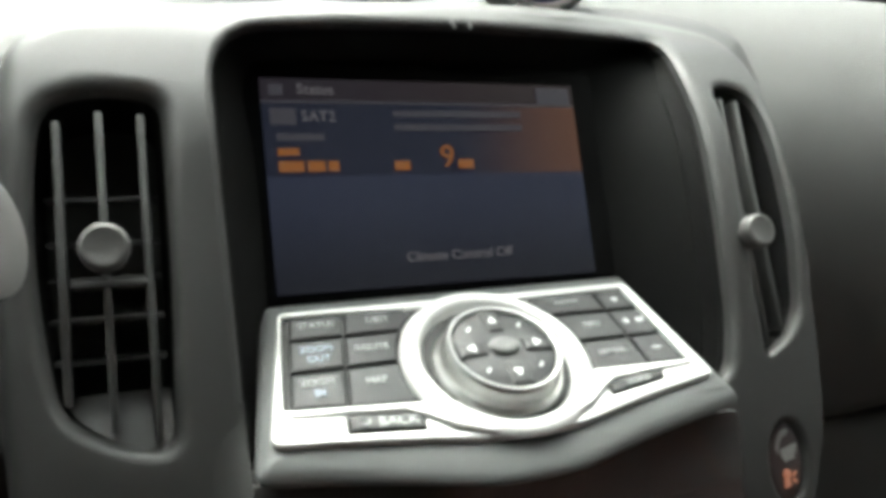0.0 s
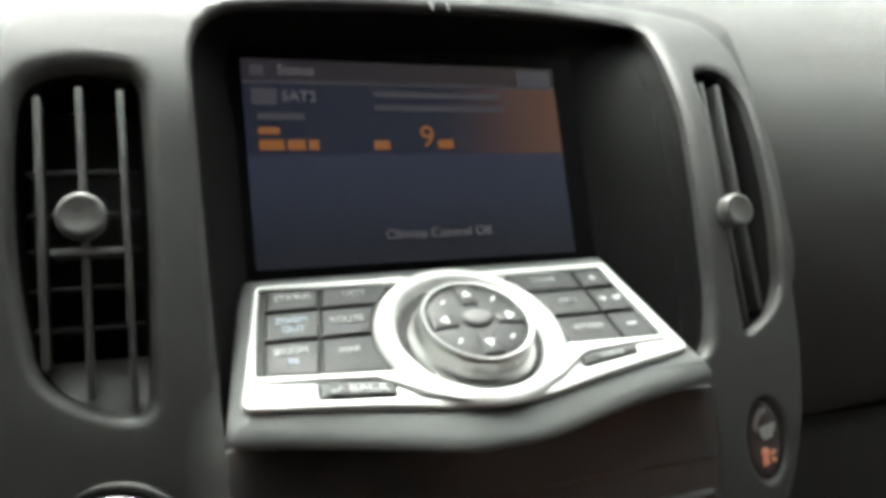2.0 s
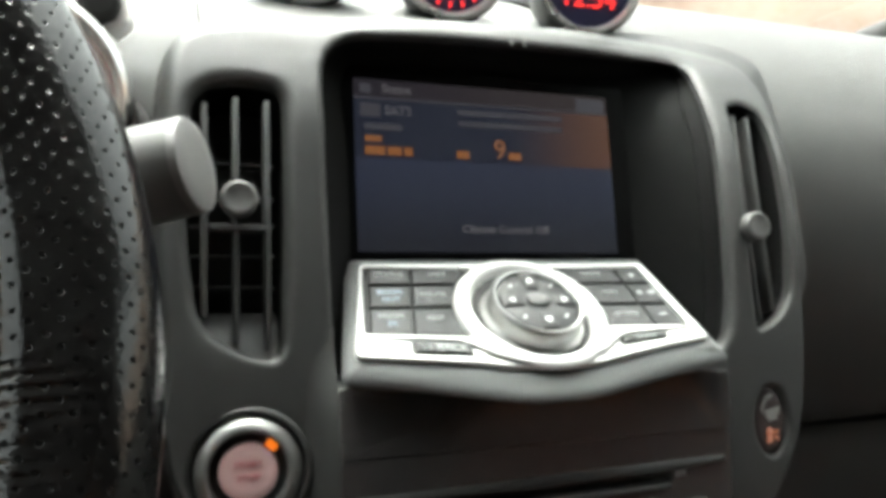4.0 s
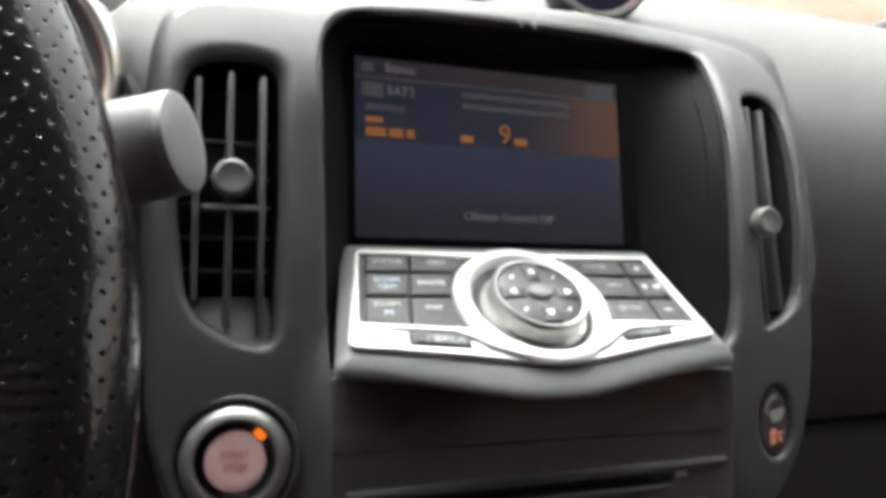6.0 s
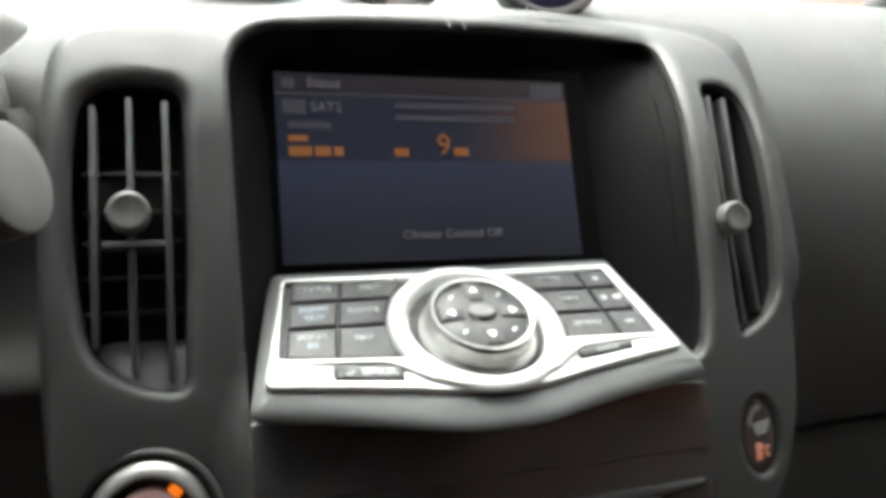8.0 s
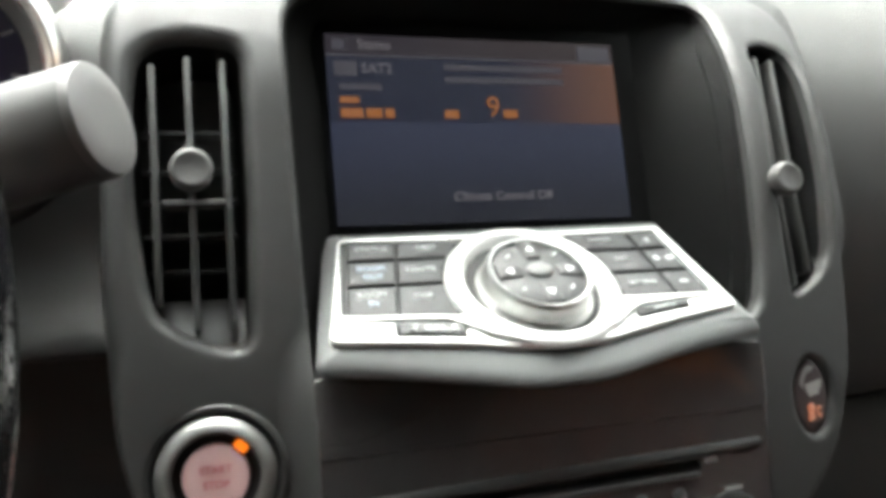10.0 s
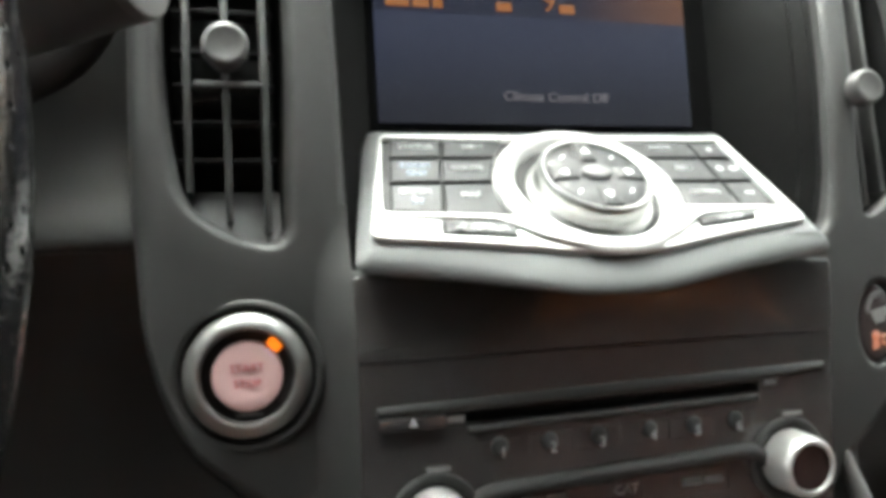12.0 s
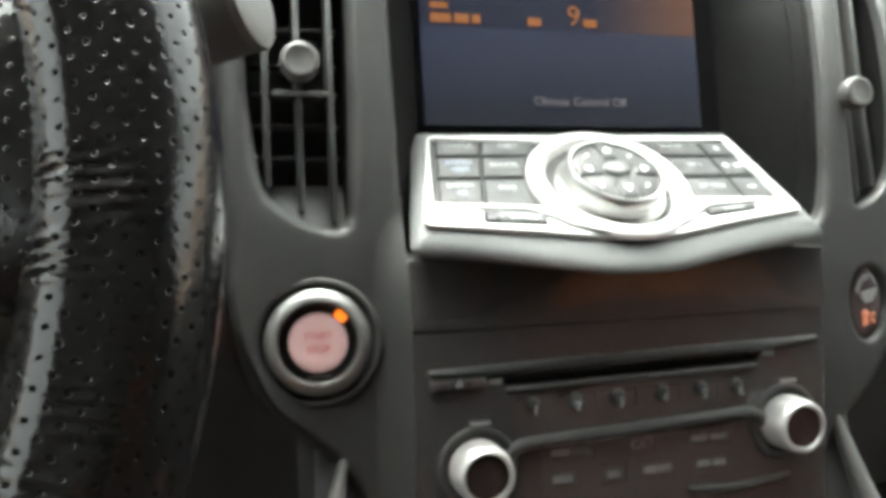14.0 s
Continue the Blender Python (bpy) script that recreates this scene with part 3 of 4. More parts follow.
bm = plate(OUTLINE, [(0.0092, 0.0)] + lip, [RECESS, VENT_L, VENT_R, ring_of(0.0250, 48, *START_AT), ring_of(0.0105, 32, *BAG_AT, ry=0.0182)], [hole_lip, soft_lip, tight_lip, tight_lip, hole_lip], fine=0.012, roll=edge_roll, hole_roll=strip_roll)
part("bezel", bend(bm), M_SOFT, stack)


def flare(depth, grow):
    """The outer contour at that depth; on the passenger side it spreads into a broad slanted band."""
    out = []
    for x, y in OUTLINE:
        k = max(0.0, min(1.0, (abs(x) - 0.10) / 0.07))
        low = max(0.0, min(1.0, (y + 0.11) / 0.10))
        low = low * low * (3 - 2 * low)
        d, e = sag(x, y), turn_away(x, y)
        rise = max(0.0, min(1.0, (y - 0.06) / 0.03))
        wide = max(0.0, min(1.0, (x - 0.02) / 0.12))
        out.append((x + 0.75 * e + (grow if x > 0 else -0.06 * grow) * k * low, y + 0.30 * rise * wide * max(0.0, grow - 0.006) + 0.42 * rise * (depth - 0.0125) - 0.10 * depth * (1 - rise) + 0.45 * (d + e), -depth - d - e - bow(y)))
    return out


bm = skin([flare(d, g) for d, g in ((0.0125, 0.0), (0.0150, 0.0030), (0.0190, 0.0090), (0.0260, 0.0200), (0.036, 0.0350), (0.046, 0.0480), (0.054, 0.0540), (0.075, 0.062), (0.13, 0.072))], closed=True)
part("hood_shell", bm, M_FLANK_SHADE, stack, "charcoal flank running back to the dashboard, darkened as shade")


# display recess: walls that narrow towards the screen
def funnel(line, steps):
    return [[(cx + (x - cx) * kx, cy + (y - cy) * ky, -d) for x, y in line] for d, kx, ky, cx, cy in steps]


def screen_edge(x, y):
    return -0.0800 + (x + 0.1015) / 0.2280 * 0.1640, (y if y < 0 else y * 0.935)


WELL = [(*screen_edge(x, y),) for x, y in RECESS]


def stepped(d):
    """The opening moved inwards by d at its sides, further on the passenger side, not along its top."""
    moves = [d * (1 + 1.7 * max(0.0, min(1.0, (x - 0.06) / 0.04))) for x, _ in RECESS]
    return [tuple(Vector(p).lerp(Vector(q), max(0.0, min(1.0, (0.090 - p[1]) / 0.02)))) for p, q in zip(RECESS, inset(RECESS, moves))]


rows = [[bent(x, y, -0.0078) for x, y in RECESS]]
rows += [[bent(x, y, z) for x, y in stepped(d)] for d, z in ((0.0004, -0.0105), (0.0026, -0.0135), (0.0028, -0.0150))]
mouth, foot = [Vector(bent(x, y, -0.0152)) for x, y in stepped(0.0030)], [Vector(bent(x, y, -0.0385)) for x, y in WELL]
for f in (0.02, 0.25, 0.5, 0.75, 1.0):
    rows.append([p.lerp(q, f) for p, q in zip(mouth, foot)])
part("recess_wall", skin(rows, closed=True), M_RECESS_SHADE, stack)
# the raised edge that carries the face forward to the audio unit
rows = []
for k in range(25):
    y = -0.050 - 0.180 * k / 24
    rise = max(0.0, min(1.0, (-0.052 - y) / 0.05))
    rise = rise * rise * (3 - 2 * rise)
    rows.append([(-0.1150 + 0.0180 * q, y, 0.0140 * rise * q ** 2.6 - 0.0004 - bow(y)) for q in (0.0, 0.15, 0.3, 0.45, 0.6, 0.7, 0.8, 0.9, 1.0)] + [(-0.0965, y, -0.012 - bow(y))])
part("raised_edge", skin(rows), M_SOFT, stack)
for k in (0, 1):
    bm = block(0.0012, 0.007, 0.0010, 0.0004, taper=0.8)
    part("clip_mark", bm, M_SOFT, stack, "small moulded nick in the hood edge", at(0.0040 + 0.0078 * k, 0.0985, -0.0080, -30, 0, 4))
bm = plate(OUTLINE, [(0.012, -0.105), (0.008, -0.107)])
part("rear_closer", bm, M_RECESS_SHADE, stack)

# ---- display ----
S0, S1, T0, T1 = -0.0765, 0.0755, -0.0108, 0.0822


def sx(f):
    return S0 + (S1 - S0) * f


def sy(f):
    return T1 + (T0 - T1) * f


screen = thing("display_screen", FASCIA @ at(0, 0, -0.0350), "lit navigation display showing audio and climate status", "screen")
bm = plate(oblong(0.172, 0.112, 0.003, 0.002, 0.034), [(0.001, 0.0), (0.0, -0.0008), (0.0, -0.003)])
part("screen_frame", bm, M_SCREEN, screen, "matt black frame of the display", at(0, 0, -0.0006))


def field(name, x0, x1, y0, y1, material, z=0.0008, label=""):
    w, h = sx(x1) - sx(x0), sy(y0) - sy(y1)
    return part(name, plate(oblong(w, h, 0.0003), [(0.0001, 0.0), (0.0, -0.0003)]), material, screen, label, at((sx(x0) + sx(x1)) / 2, (sy(y0) + sy(y1)) / 2, z))


G = 0.090
F_TITLE = glow_blend("display_title_field", "X", (0.030, 0.022, 0.034), (0.050, 0.034, 0.036), -0.07, 0.07, G)
F_AUDIO = glow_blend("display_audio_field", "X", (0.020, 0.024, 0.050), (0.19, 0.08, 0.045), 0.008, 0.085, G)
F_CLIMATE = glow_blend("display_climate_field", "Y", (0.014, 0.015, 0.026), (0.040, 0.048, 0.092), -0.030, 0.026, G)
G_WHITE, G_GREY, G_AMBER = glow("display_white", (0.22, 0.20, 0.22), G), glow("display_grey", (0.075, 0.068, 0.09), G), glow("display_amber", (0.45, 0.15, 0.025), G)
field("title_field", 0.0, 1.0, 0.0, 0.105, F_TITLE)
field("title_rule", 0.0, 1.0, 0.105, 0.118, G_GREY, 0.0010)
field("audio_field", 0.0, 1.0, 0.118, 0.465, F_AUDIO)
field("climate_field", 0.0, 1.0, 0.465, 1.0, F_CLIMATE)
field("title_icon", 0.022, 0.062, 0.03, 0.085, G_GREY, 0.0014)
field("clock_box", 0.865, 0.985, 0.02, 0.105, G_GREY, 0.0014)
field("source_icon", 0.022, 0.095, 0.145, 0.225, G_GREY, 0.0014)
field("name_bar", 0.38, 0.80, 0.150, 0.182, G_GREY, 0.0014)
field("name_bar", 0.38, 0.80, 0.218, 0.250, G_GREY, 0.0014)
field("preset_bar", 0.035, 0.17, 0.265, 0.300, G_GREY, 0.0014)
field("amber_bar", 0.035, 0.095, 0.335, 0.368, G_AMBER, 0.0014)
for a, b in ((0.035, 0.105), (0.115, 0.165), (0.175, 0.205)):
    field("amber_bar", a, b, 0.395, 0.445, G_AMBER, 0.0014)
field("amber_bar", 0.370, 0.418, 0.400, 0.445, G_AMBER, 0.0014)
field("amber_bar", 0.572, 0.622, 0.395, 0.440, G_AMBER, 0.0014)
lettering("title_text", "Status", 0.0068, G_WHITE, screen, at(sx(0.155), sy(0.055), 0.0014))
lettering("source_text", "SAT2", 0.0068, G_WHITE, screen, at(sx(0.158), sy(0.185), 0.0014))
lettering("preset_number", "9", 0.0150, G_AMBER, screen, at(sx(0.538), sy(0.385), 0.0014))
lettering("climate_text", "Climate Control Off", 0.0062, G_WHITE, screen, at(sx(0.545), sy(0.865), 0.0014))


# ---- air vents ----
def vent(name, line, slats, knob, hinge_rows, bottom, label):
    v = thing(name, FASCIA, label, "air vent", "dashboard air vents")
    xs, ys = [p[0] for p in line], [p[1] for p in line]
    cx, cy = (min(xs) + max(xs)) / 2, (min(ys) + max(ys)) / 2
    bm = skin(funnel(line, [(0.0078, 1.0, 1.0, cx, cy), (0.014, 0.985, 0.992, cx, cy), (0.045, 0.95, 0.96, cx, cy)]), closed=True)
    part("duct_wall", bend(bm), M_RECESS_SHADE, v)
    part("duct_back", plate(line, [(0.001, -0.044), (0.0, -0.0445)]), M_VOID, v)

    def reach(x):
        """The lowest and highest opening at that x."""
        hits = []
        for a, b in zip(line, line[1:] + line[:1]):
            if (a[0] - x) * (b[0] - x) <= 0 and abs(a[0] - b[0]) > 1e-9:
                hits.append(a[1] + (b[1] - a[1]) * (x - a[0]) / (b[0] - a[0]))
        return min(hits), max(hits)

    for x in slats:
        lo, hi = reach(x)
        h = hi - lo - 0.008
        bm = block(0.0026, h, 0.012, 0.0009, 2)
        bmesh.ops.translate(bm, verts=bm.verts, vec=(x, (lo + hi) / 2 - 0.001, -0.011))
        part("vertical_vane", bend(bm) if x > 0 else bm, M_VANE, v)
    for y in hinge_rows:
        part("horizontal_vane", block(max(xs) - min(xs) - 0.005, 0.0017, 0.012, 0.0007, 2), M_VANE_DEEP, v, m=at(cx, y, -0.0215, 8))
    lo = min(ys)
    part("lower_flap", block((max(xs) - min(xs)) * 0.93, bottom, 0.004, 0.001, 2), M_VANE_KNOB, v, "grey flap at the foot of the vent", at(cx + 0.002, lo + bottom * 0.34, -0.0165, -30))
    k = part("adjuster_knob", lathe([(0.0, 0.0024), (0.0052, 0.0025), (0.0060, 0.0028), (0.0069, 0.0027), (0.0077, 0.0020), (0.0081, 0.0008), (0.0080, -0.004), (0.0062, -0.006), (0.0055, -0.014), (0.0, -0.014)], 36), M_VANE_KNOB, v, "round ribless adjuster knob", at(knob[0], knob[1], 0.0085 if knob[0] < 0 else 0.0055))
    if knob[0] < 0:
        part("knob_carrier", block(0.024, 0.0024, 0.010, 0.0008, 2), M_VANE, v, m=at(knob[0] + 0.001, knob[1] - 0.0105, -0.008))
    return v


vent("air_vent", VENT_L, (-0.1528, -0.1390, -0.1250), (-0.1390, 0.0055), (0.0280, 0.0120, -0.0010, -0.0155, -0.0300), 0.026, "black dashboard air vent with three upright vanes, driver side")
vent("air_vent", VENT_R, (0.1465, 0.1560), (0.1402, -0.0012), (), 0.012, "black dashboard air vent seen at a slant, passenger side")

# ---- start button ----
st = thing("start_button", FASCIA @ at(*START_AT, -bow(START_AT[1]), 4.4, -5, 0) @ Matrix.Scale(0.965, 4), "rose start button in a satin silver ring, amber lamp lit", "button")
part("well", lathe([(0.0255, -0.010), (0.0286, -0.0012), (0.0281, 0.0002), (0.0272, 0.0009), (0.0258, 0.0008), (0.0248, -0.0004), (0.0243, -0.006), (0.0, -0.006)], 56), M_SOFT, st, "dark moulded seat round the ring")
part("silver_ring", lathe([(0.0240, -0.006), (0.0240, -0.0014), (0.0237, 0.0000), (0.0228, 0.0014), (0.0212, 0.0028), (0.0196, 0.0037), (0.0184, 0.0040), (0.0176, 0.0037), (0.0172, 0.0026), (0.0171, -0.006)], 56, cap=False), M_START_RING, st, "satin silver ring")
part("dark_well", lathe([(0.0174, -0.0020), (0.0150, -0.0032), (0.0, -0.0034)], 48, cap=False), M_START_DARK, st)
button = part("push_button", lathe([(0.0131, -0.0034), (0.0131, 0.0004), (0.0127, 0.0015), (0.0118, 0.0020), (0.006, 0.0016), (0.0, 0.0014)], 48, cap=False), M_START_PINK, st, "rose push button with red lettering")
lettering("button_text", "START", 0.0042, M_START_PRINT, button, at(0, 0.0030, 0.0018))
lettering("button_text", "STOP", 0.0042, M_START_PRINT, button, at(0, -0.0028, 0.0018))
part("amber_lamp", plate(rounded([(-0.0026, -0.0018), (0.0027, -0.0020), (0.0029, 0.0016), (-0.0027, 0.0019)], 0.0012), [(0.0005, 0.0), (0.0, -0.0006)]), M_AMBER, st, "lit amber lamp", at(0.0100, 0.0112, 0.0014, 0, 0, -42))
part("engine_mark", bar(0.010, 0.0012), M_PRINT_GREY, st, m=at(0, -0.0152, -0.0026))

# ---- airbag lamp ----
bag = thing("airbag_lamp", FASCIA @ at(*BAG_AT, -0.0022 - bow(BAG_AT[1]), 4.3), "dark oval airbag warning lamp lit amber", "warning lamp")
part("lens", plate(ring_of(0.0103, 36, ry=0.0180), [(0.0016, 0.0), (0.0008, -0.0003), (0.0, -0.001), (0.0, -0.006)]), M_LENS, bag)
# highlight at the lens's upper edge, laid on as a pale crescent
gleam = [(0.0076 * math.cos(radians(d)), 0.0150 * math.sin(radians(d))) for d in range(70, 166, 12)]
gleam += [(0.0048 * math.cos(radians(d)), 0.0118 * math.sin(radians(d))) for d in range(165, 69, -12)]
part("caption_plate", plate(rounded(gleam, 0.0006, 2), [(0.0003, 0.0), (0.0, -0.0003)]), M_PRINT_DIM, bag, "pale curved gleam painted on the lens", at(0.0, 0.0, 0.0004))
for y, w in ((0.0058, 0.0100), (0.0036, 0.0090), (0.0014, 0.0062)):
    part("caption_bar", bar(w, 0.0019), M_PRINT_GREY, bag, m=at(0.0014, y, 0.0003, 0, 0, 12))
part("amber_mark", lathe([(0.0022, -0.0004), (0.0022, 0.0), (0.0016, 0.0003), (0.0, 0.0004)], 20, cap=False), M_AMBER_DIM, bag, "lit amber mark", at(-0.0008, -0.0056, 0.0003))
part("amber_mark", plate(rounded([(-0.0030, -0.0122), (0.0012, -0.0112), (0.0006, -0.0078), (-0.0026, -0.0074)], 0.0009, 3), [(0.0002, 0.0), (0.0, -0.0004)]), M_AMBER_DIM, bag, "lit amber mark", at(0, 0, 0.0006))
for dx, dy, turn_by in ((0.0036, -0.0060, 25), (0.0036, -0.0092, -30)):
    part("amber_mark", plate(oblong(0.0034, 0.0017, 0.0006), [(0.0002, 0.0), (0.0, -0.0004)]), M_AMBER_DIM, bag, "lit amber mark", at(dx, dy, 0.0006, 0, 0, turn_by))


# ---- control shelf under the display ----
SLIP = rounded([(-0.0835, 0.0600), (0.0895, 0.0620), (0.1036, -0.0206), (0.0564, -0.0288), (0.0340, -0.0342), (0.0160, -0.0387), (-0.0150, -0.0392), (-0.0340, -0.0352), (-0.0690, -0.0278), (-0.0985, -0.0234)],
               [0.004, 0.004, 0.006, 0.02, 0.02, 0.015, 0.015, 0.02, 0.02, 0.007], 5)
PLATE = rounded([(-0.0790, 0.0485), (0.0825, 0.0500), (0.0930, -0.0100), (0.0640, -0.0150), (0.0380, -0.0205), (0.0180, -0.0255), (-0.0140, -0.0255), (-0.0360, -0.0215), (-0.0680, -0.0175), (-0.0925, -0.0150)],
                [0.003, 0.003, 0.004, 0.02, 0.02, 0.015, 0.015, 0.02, 0.02, 0.005], 5)
CX, CY, ARC = 0.001, 0.0115, 0.0395

shelf = thing("control_shelf", SHELF, "silver control panel with keys and rotary dial below display", "control panel")


def lip_width(x, y):
    """The shelf's sloping lip is broad along the front, most of all below the dial, and narrow at the sides."""
    front = max(0.0, min(1.0, (0.002 - y) / 0.016))
    rear = max(0.0, min(1.0, (y - 0.050) / 0.008))
    return 0.5 + 0.6 * rear + front * (0.5 + 0.7 * max(0.0, 1 - (x / 0.085) ** 2))


bm = plate(SLIP, [(0.0085, 0.0), (0.0072, -0.0002), (0.0052, -0.0009), (0.0032, -0.0020), (0.0016, -0.0034), (0.0006, -0.0047), (0.0001, -0.0058), (0.0, -0.0065), (0.0004, -0.0072), (0.0016, -0.0077), (0.006, -0.0080)], back=True, roll=lip_width)
part("shelf_body", bm, M_LIP, shelf, "grey painted shelf with a rounded front lip", at(0, 0, -0.0012))
bm = skin([[(x, y, -0.0085) for x, y in inset(SLIP, 0.008)], [(x, y, -0.03) for x, y in inset(SLIP, 0.022)]], closed=True)
part("shelf_skirt", bm, M_AUDIO, shelf)


def pocket(side):
    """The opening of one key block: straight outside, hollowed by the dial's circle inside."""
    low = -24 if side < 0 else -17
    edge = [(CX + side * ARC * math.cos(a), CY + ARC * math.sin(a)) for a in (radians(low + (57 - low) * k / 10) for k in range(11))]
    return rounded([(side * 0.0858, -0.0008)] + edge + [(side * 0.0785, 0.0462)], [0.0015] + [0.0005] * 11 + [0.0015], 3)


BACK = rounded([(-0.0660, -0.0146), (-0.0380, -0.0174), (-0.0374, -0.0101), (-0.0652, -0.0072)], 0.0008, 3)
VOICE = rounded([(0.0400, -0.0140), (0.0682, -0.0096), (0.0688, -0.0050), (0.0402, -0.0080)], 0.0008, 3)


DIAL_HOLE = ring_of(0.0330, 64, CX, CY)
bm = plate(PLATE, [(0.0012, 0.0), (0.0008, -0.0001), (0.0003, -0.0005), (0.0, -0.0012), (0.0, -0.003)], [pocket(-1), pocket(1), BACK, VOICE, DIAL_HOLE], [(0.0006, 0.0), (0.0002, -0.0002), (0.0, -0.0006), (0.0, -0.0030)])
part("silver_plate", bm, M_SILVER, shelf, "satin silver face plate", at(0, 0, 0.0016))
# raised ring round the dial, and the ridge that runs from it along the front
part("dial_ring", lathe([(0.0392, -0.0002), (0.0386, 0.0010), (0.0370, 0.0022), (0.0352, 0.0027), (0.0336, 0.0026), (0.0322, 0.0018), (0.0310, 0.0000), (0.0298, -0.0030), (0.0284, -0.0050), (0.0240, -0.0056)], 72, cap=False), M_SILVER, shelf, "dished silver ring round the dial", at(CX, CY, 0.0016))
for side in (-1, 1):
    end = -0.0040 if side < 0 else -0.0030
    pts = [(side * 0.0845, end, 0.0018), (side * 0.0640, end - 0.0012, 0.0020), (side * 0.0440, end - 0.0030, 0.0022), (side * 0.0360, end - 0.0075, 0.0024), (side * 0.0280, end - 0.0135, 0.0026), (side * 0.0160, end - 0.0185, 0.0026), (0.0, end - 0.0202, 0.0026)]
    part("front_ridge", tube(pts, [0.0008, 0.0013, 0.0014, 0.0014, 0.0014, 0.0012, 0.0009], 10), M_SILVER, shelf, m=at(0, 0, 0.0))
    part("top_stud", plate(oblong(0.0070, 0.0036, 0.0014), [(0.0012, 0.0), (0.0006, -0.0004), (0.0, -0.0014), (0.0, -0.002)]), M_SILVER, shelf, "small raised silver stud", at(side * 0.0255, 0.0448, 0.0030))
part("key_bed", plate(inset(PLATE, 0.002), [(0.0003, 0.0), (0.0, -0.0008)]), M_KEY_GAP, shelf, m=at(0, 0, -0.0008))


def key(line, name, height=0.0010):
    k = plate(inset(line, 0.0004), [(0.0012, 0.0), (0.0008, -0.0001), (0.0003, -0.0004), (0.0, -0.0010), (0.0, -0.0026)])
    return part(name, k, M_KEY, shelf, m=at(0, 0, height))


def arc_x(y, side):
    dy = min(abs(y - CY), ARC * 0.999)
    return CX + side * math.sqrt(ARC ** 2 - dy ** 2) if side > 0 else CX - math.sqrt(ARC ** 2 - dy ** 2)


def slant(y, top, foot):
    return foot + (top - foot) * (y + 0.0008) / 0.047


ROWS = [(0.0458, 0.0330), (0.0326, 0.0166), (0.0162, -0.0004)]
for side, outer, inner in ((-1, (0.0755, 0.0832), (0.0535, 0.0628)), (1, (0.0785, 0.0840), (0.0625, 0.0668))):
    names = [("STATUS", "DEST"), ("ZOOM\nOUT", "ROUTE"), ("ZOOM\nIN", "MAP")] if side < 0 else [("", "PHONE"), ("", "INFO"), ("", "SETTING")]
    for r, (hi, lo) in enumerate(ROWS):
        dip = 0.0036 if side < 0 and r == 2 else 0.0
        a = [(side * slant(lo, *outer), lo), (side * slant(lo, *inner), lo - dip * 0.5), (side * slant(hi, *inner), hi), (side * slant(hi, *outer), hi)]
        n_in = 4
        foot = lo - dip
        curve = [(arc_x(foot + (hi - foot) * k / n_in, side) + side * 0.0004, foot + (hi - foot) * k / n_in) for k in range(n_in + 1)]
        b = [(side * slant(lo, *inner), lo - dip * 0.5)] + curve + [(side * slant(hi, *inner), hi)]
        for which, line in ((0, a), (1, b)):
            ob = key(rounded(line, 0.0006, 2), "key")
            xs, ys = [p[0] for p in line], [p[1] for p in line]
            mx, my = sum(xs) / len(xs), (hi + lo) / 2
            if which == 1:
                mx = (side * slant(my, *inner) + arc_x(my, side)) / 2
            text = names[r][which]
            if text:
                two = "\n" in text
                for i, w in enumerate(text.split("\n")):
                    y = my + (0.0024 - 0.0050 * i if two else 0.0005)
                    blue = two and (i == 1 or r == 1)
                    lettering("key_text", w, 0.0042 if which == 0 or side < 0 else 0.0036, M_PRINT_BLUE if blue else M_PRINT, ob, at(mx, y, 0.0003))
            else:
                if r == 0:
                    part("key_mark", plate(ring_of(0.0016, 12), [(0.0003, 0), (0.0, -0.0003)]), M_PRINT, ob, m=at(mx, my, 0.0003))
                elif r == 1:
                    for dx in (-0.0035, 0.0030):
                        part("key_mark", plate(ring_of(0.0017, 12), [(0.0003, 0), (0.0, -0.0003)]), M_PRINT, ob, m=at(mx + dx, my + 0.0006, 0.0003))
                    part("key_mark", bar(0.0012, 0.0042), M_PRINT, ob, m=at(mx + 0.0052, my + 0.001, 0.0003, 0, 0, -30))
                else:
                    part("key_mark", bar(0.0044, 0.0012), M_PRINT, ob, m=at(mx, my, 0.0003))
bk = key(BACK, "key", 0.0026)
lettering("key_text", "BACK", 0.0056, M_PRINT, bk, at(-0.0478, -0.0126, 0.0003, 0, 0, -5))
arrow = tube([(-0.0618, -0.0080, 0), (-0.0590, -0.0082, 0), (-0.0577, -0.0096, 0), (-0.0590, -0.0112, 0), (-0.0612, -0.0112, 0)], 0.0005, 6)
part("key_mark", arrow, M_PRINT, bk, m=at(0, -0.0014, 0.0003))
bv = key(VOICE, "key", 0.0026)
lettering("key_text", "VOICE", 0.0040, M_PRINT, bv, at(0.0545, -0.0092, 0.0003, 0, 0, 8))

# ---- rotary dial: a knob on the shelf with a ring of keys in its face ----
dial = thing("rotary_dial", SHELF @ at(CX - 0.0005, CY - 0.0022, 0.0, 0, 0, 0), "silver rotary dial with dark direction keys on top", "dial")
part("knob_ring", lathe([(0.0262, -0.0052), (0.0262, -0.0004), (0.0257, 0.0008), (0.0246, 0.0014), (0.0238, 0.0024), (0.0235, 0.0044), (0.0235, 0.0086), (0.0232, 0.0101), (0.0223, 0.0110), (0.0212, 0.0108), (0.0205, 0.0098), (0.0204, 0.0080)], 72, cap=False), M_SILVER_DIAL, dial, "turned silver knob ring")
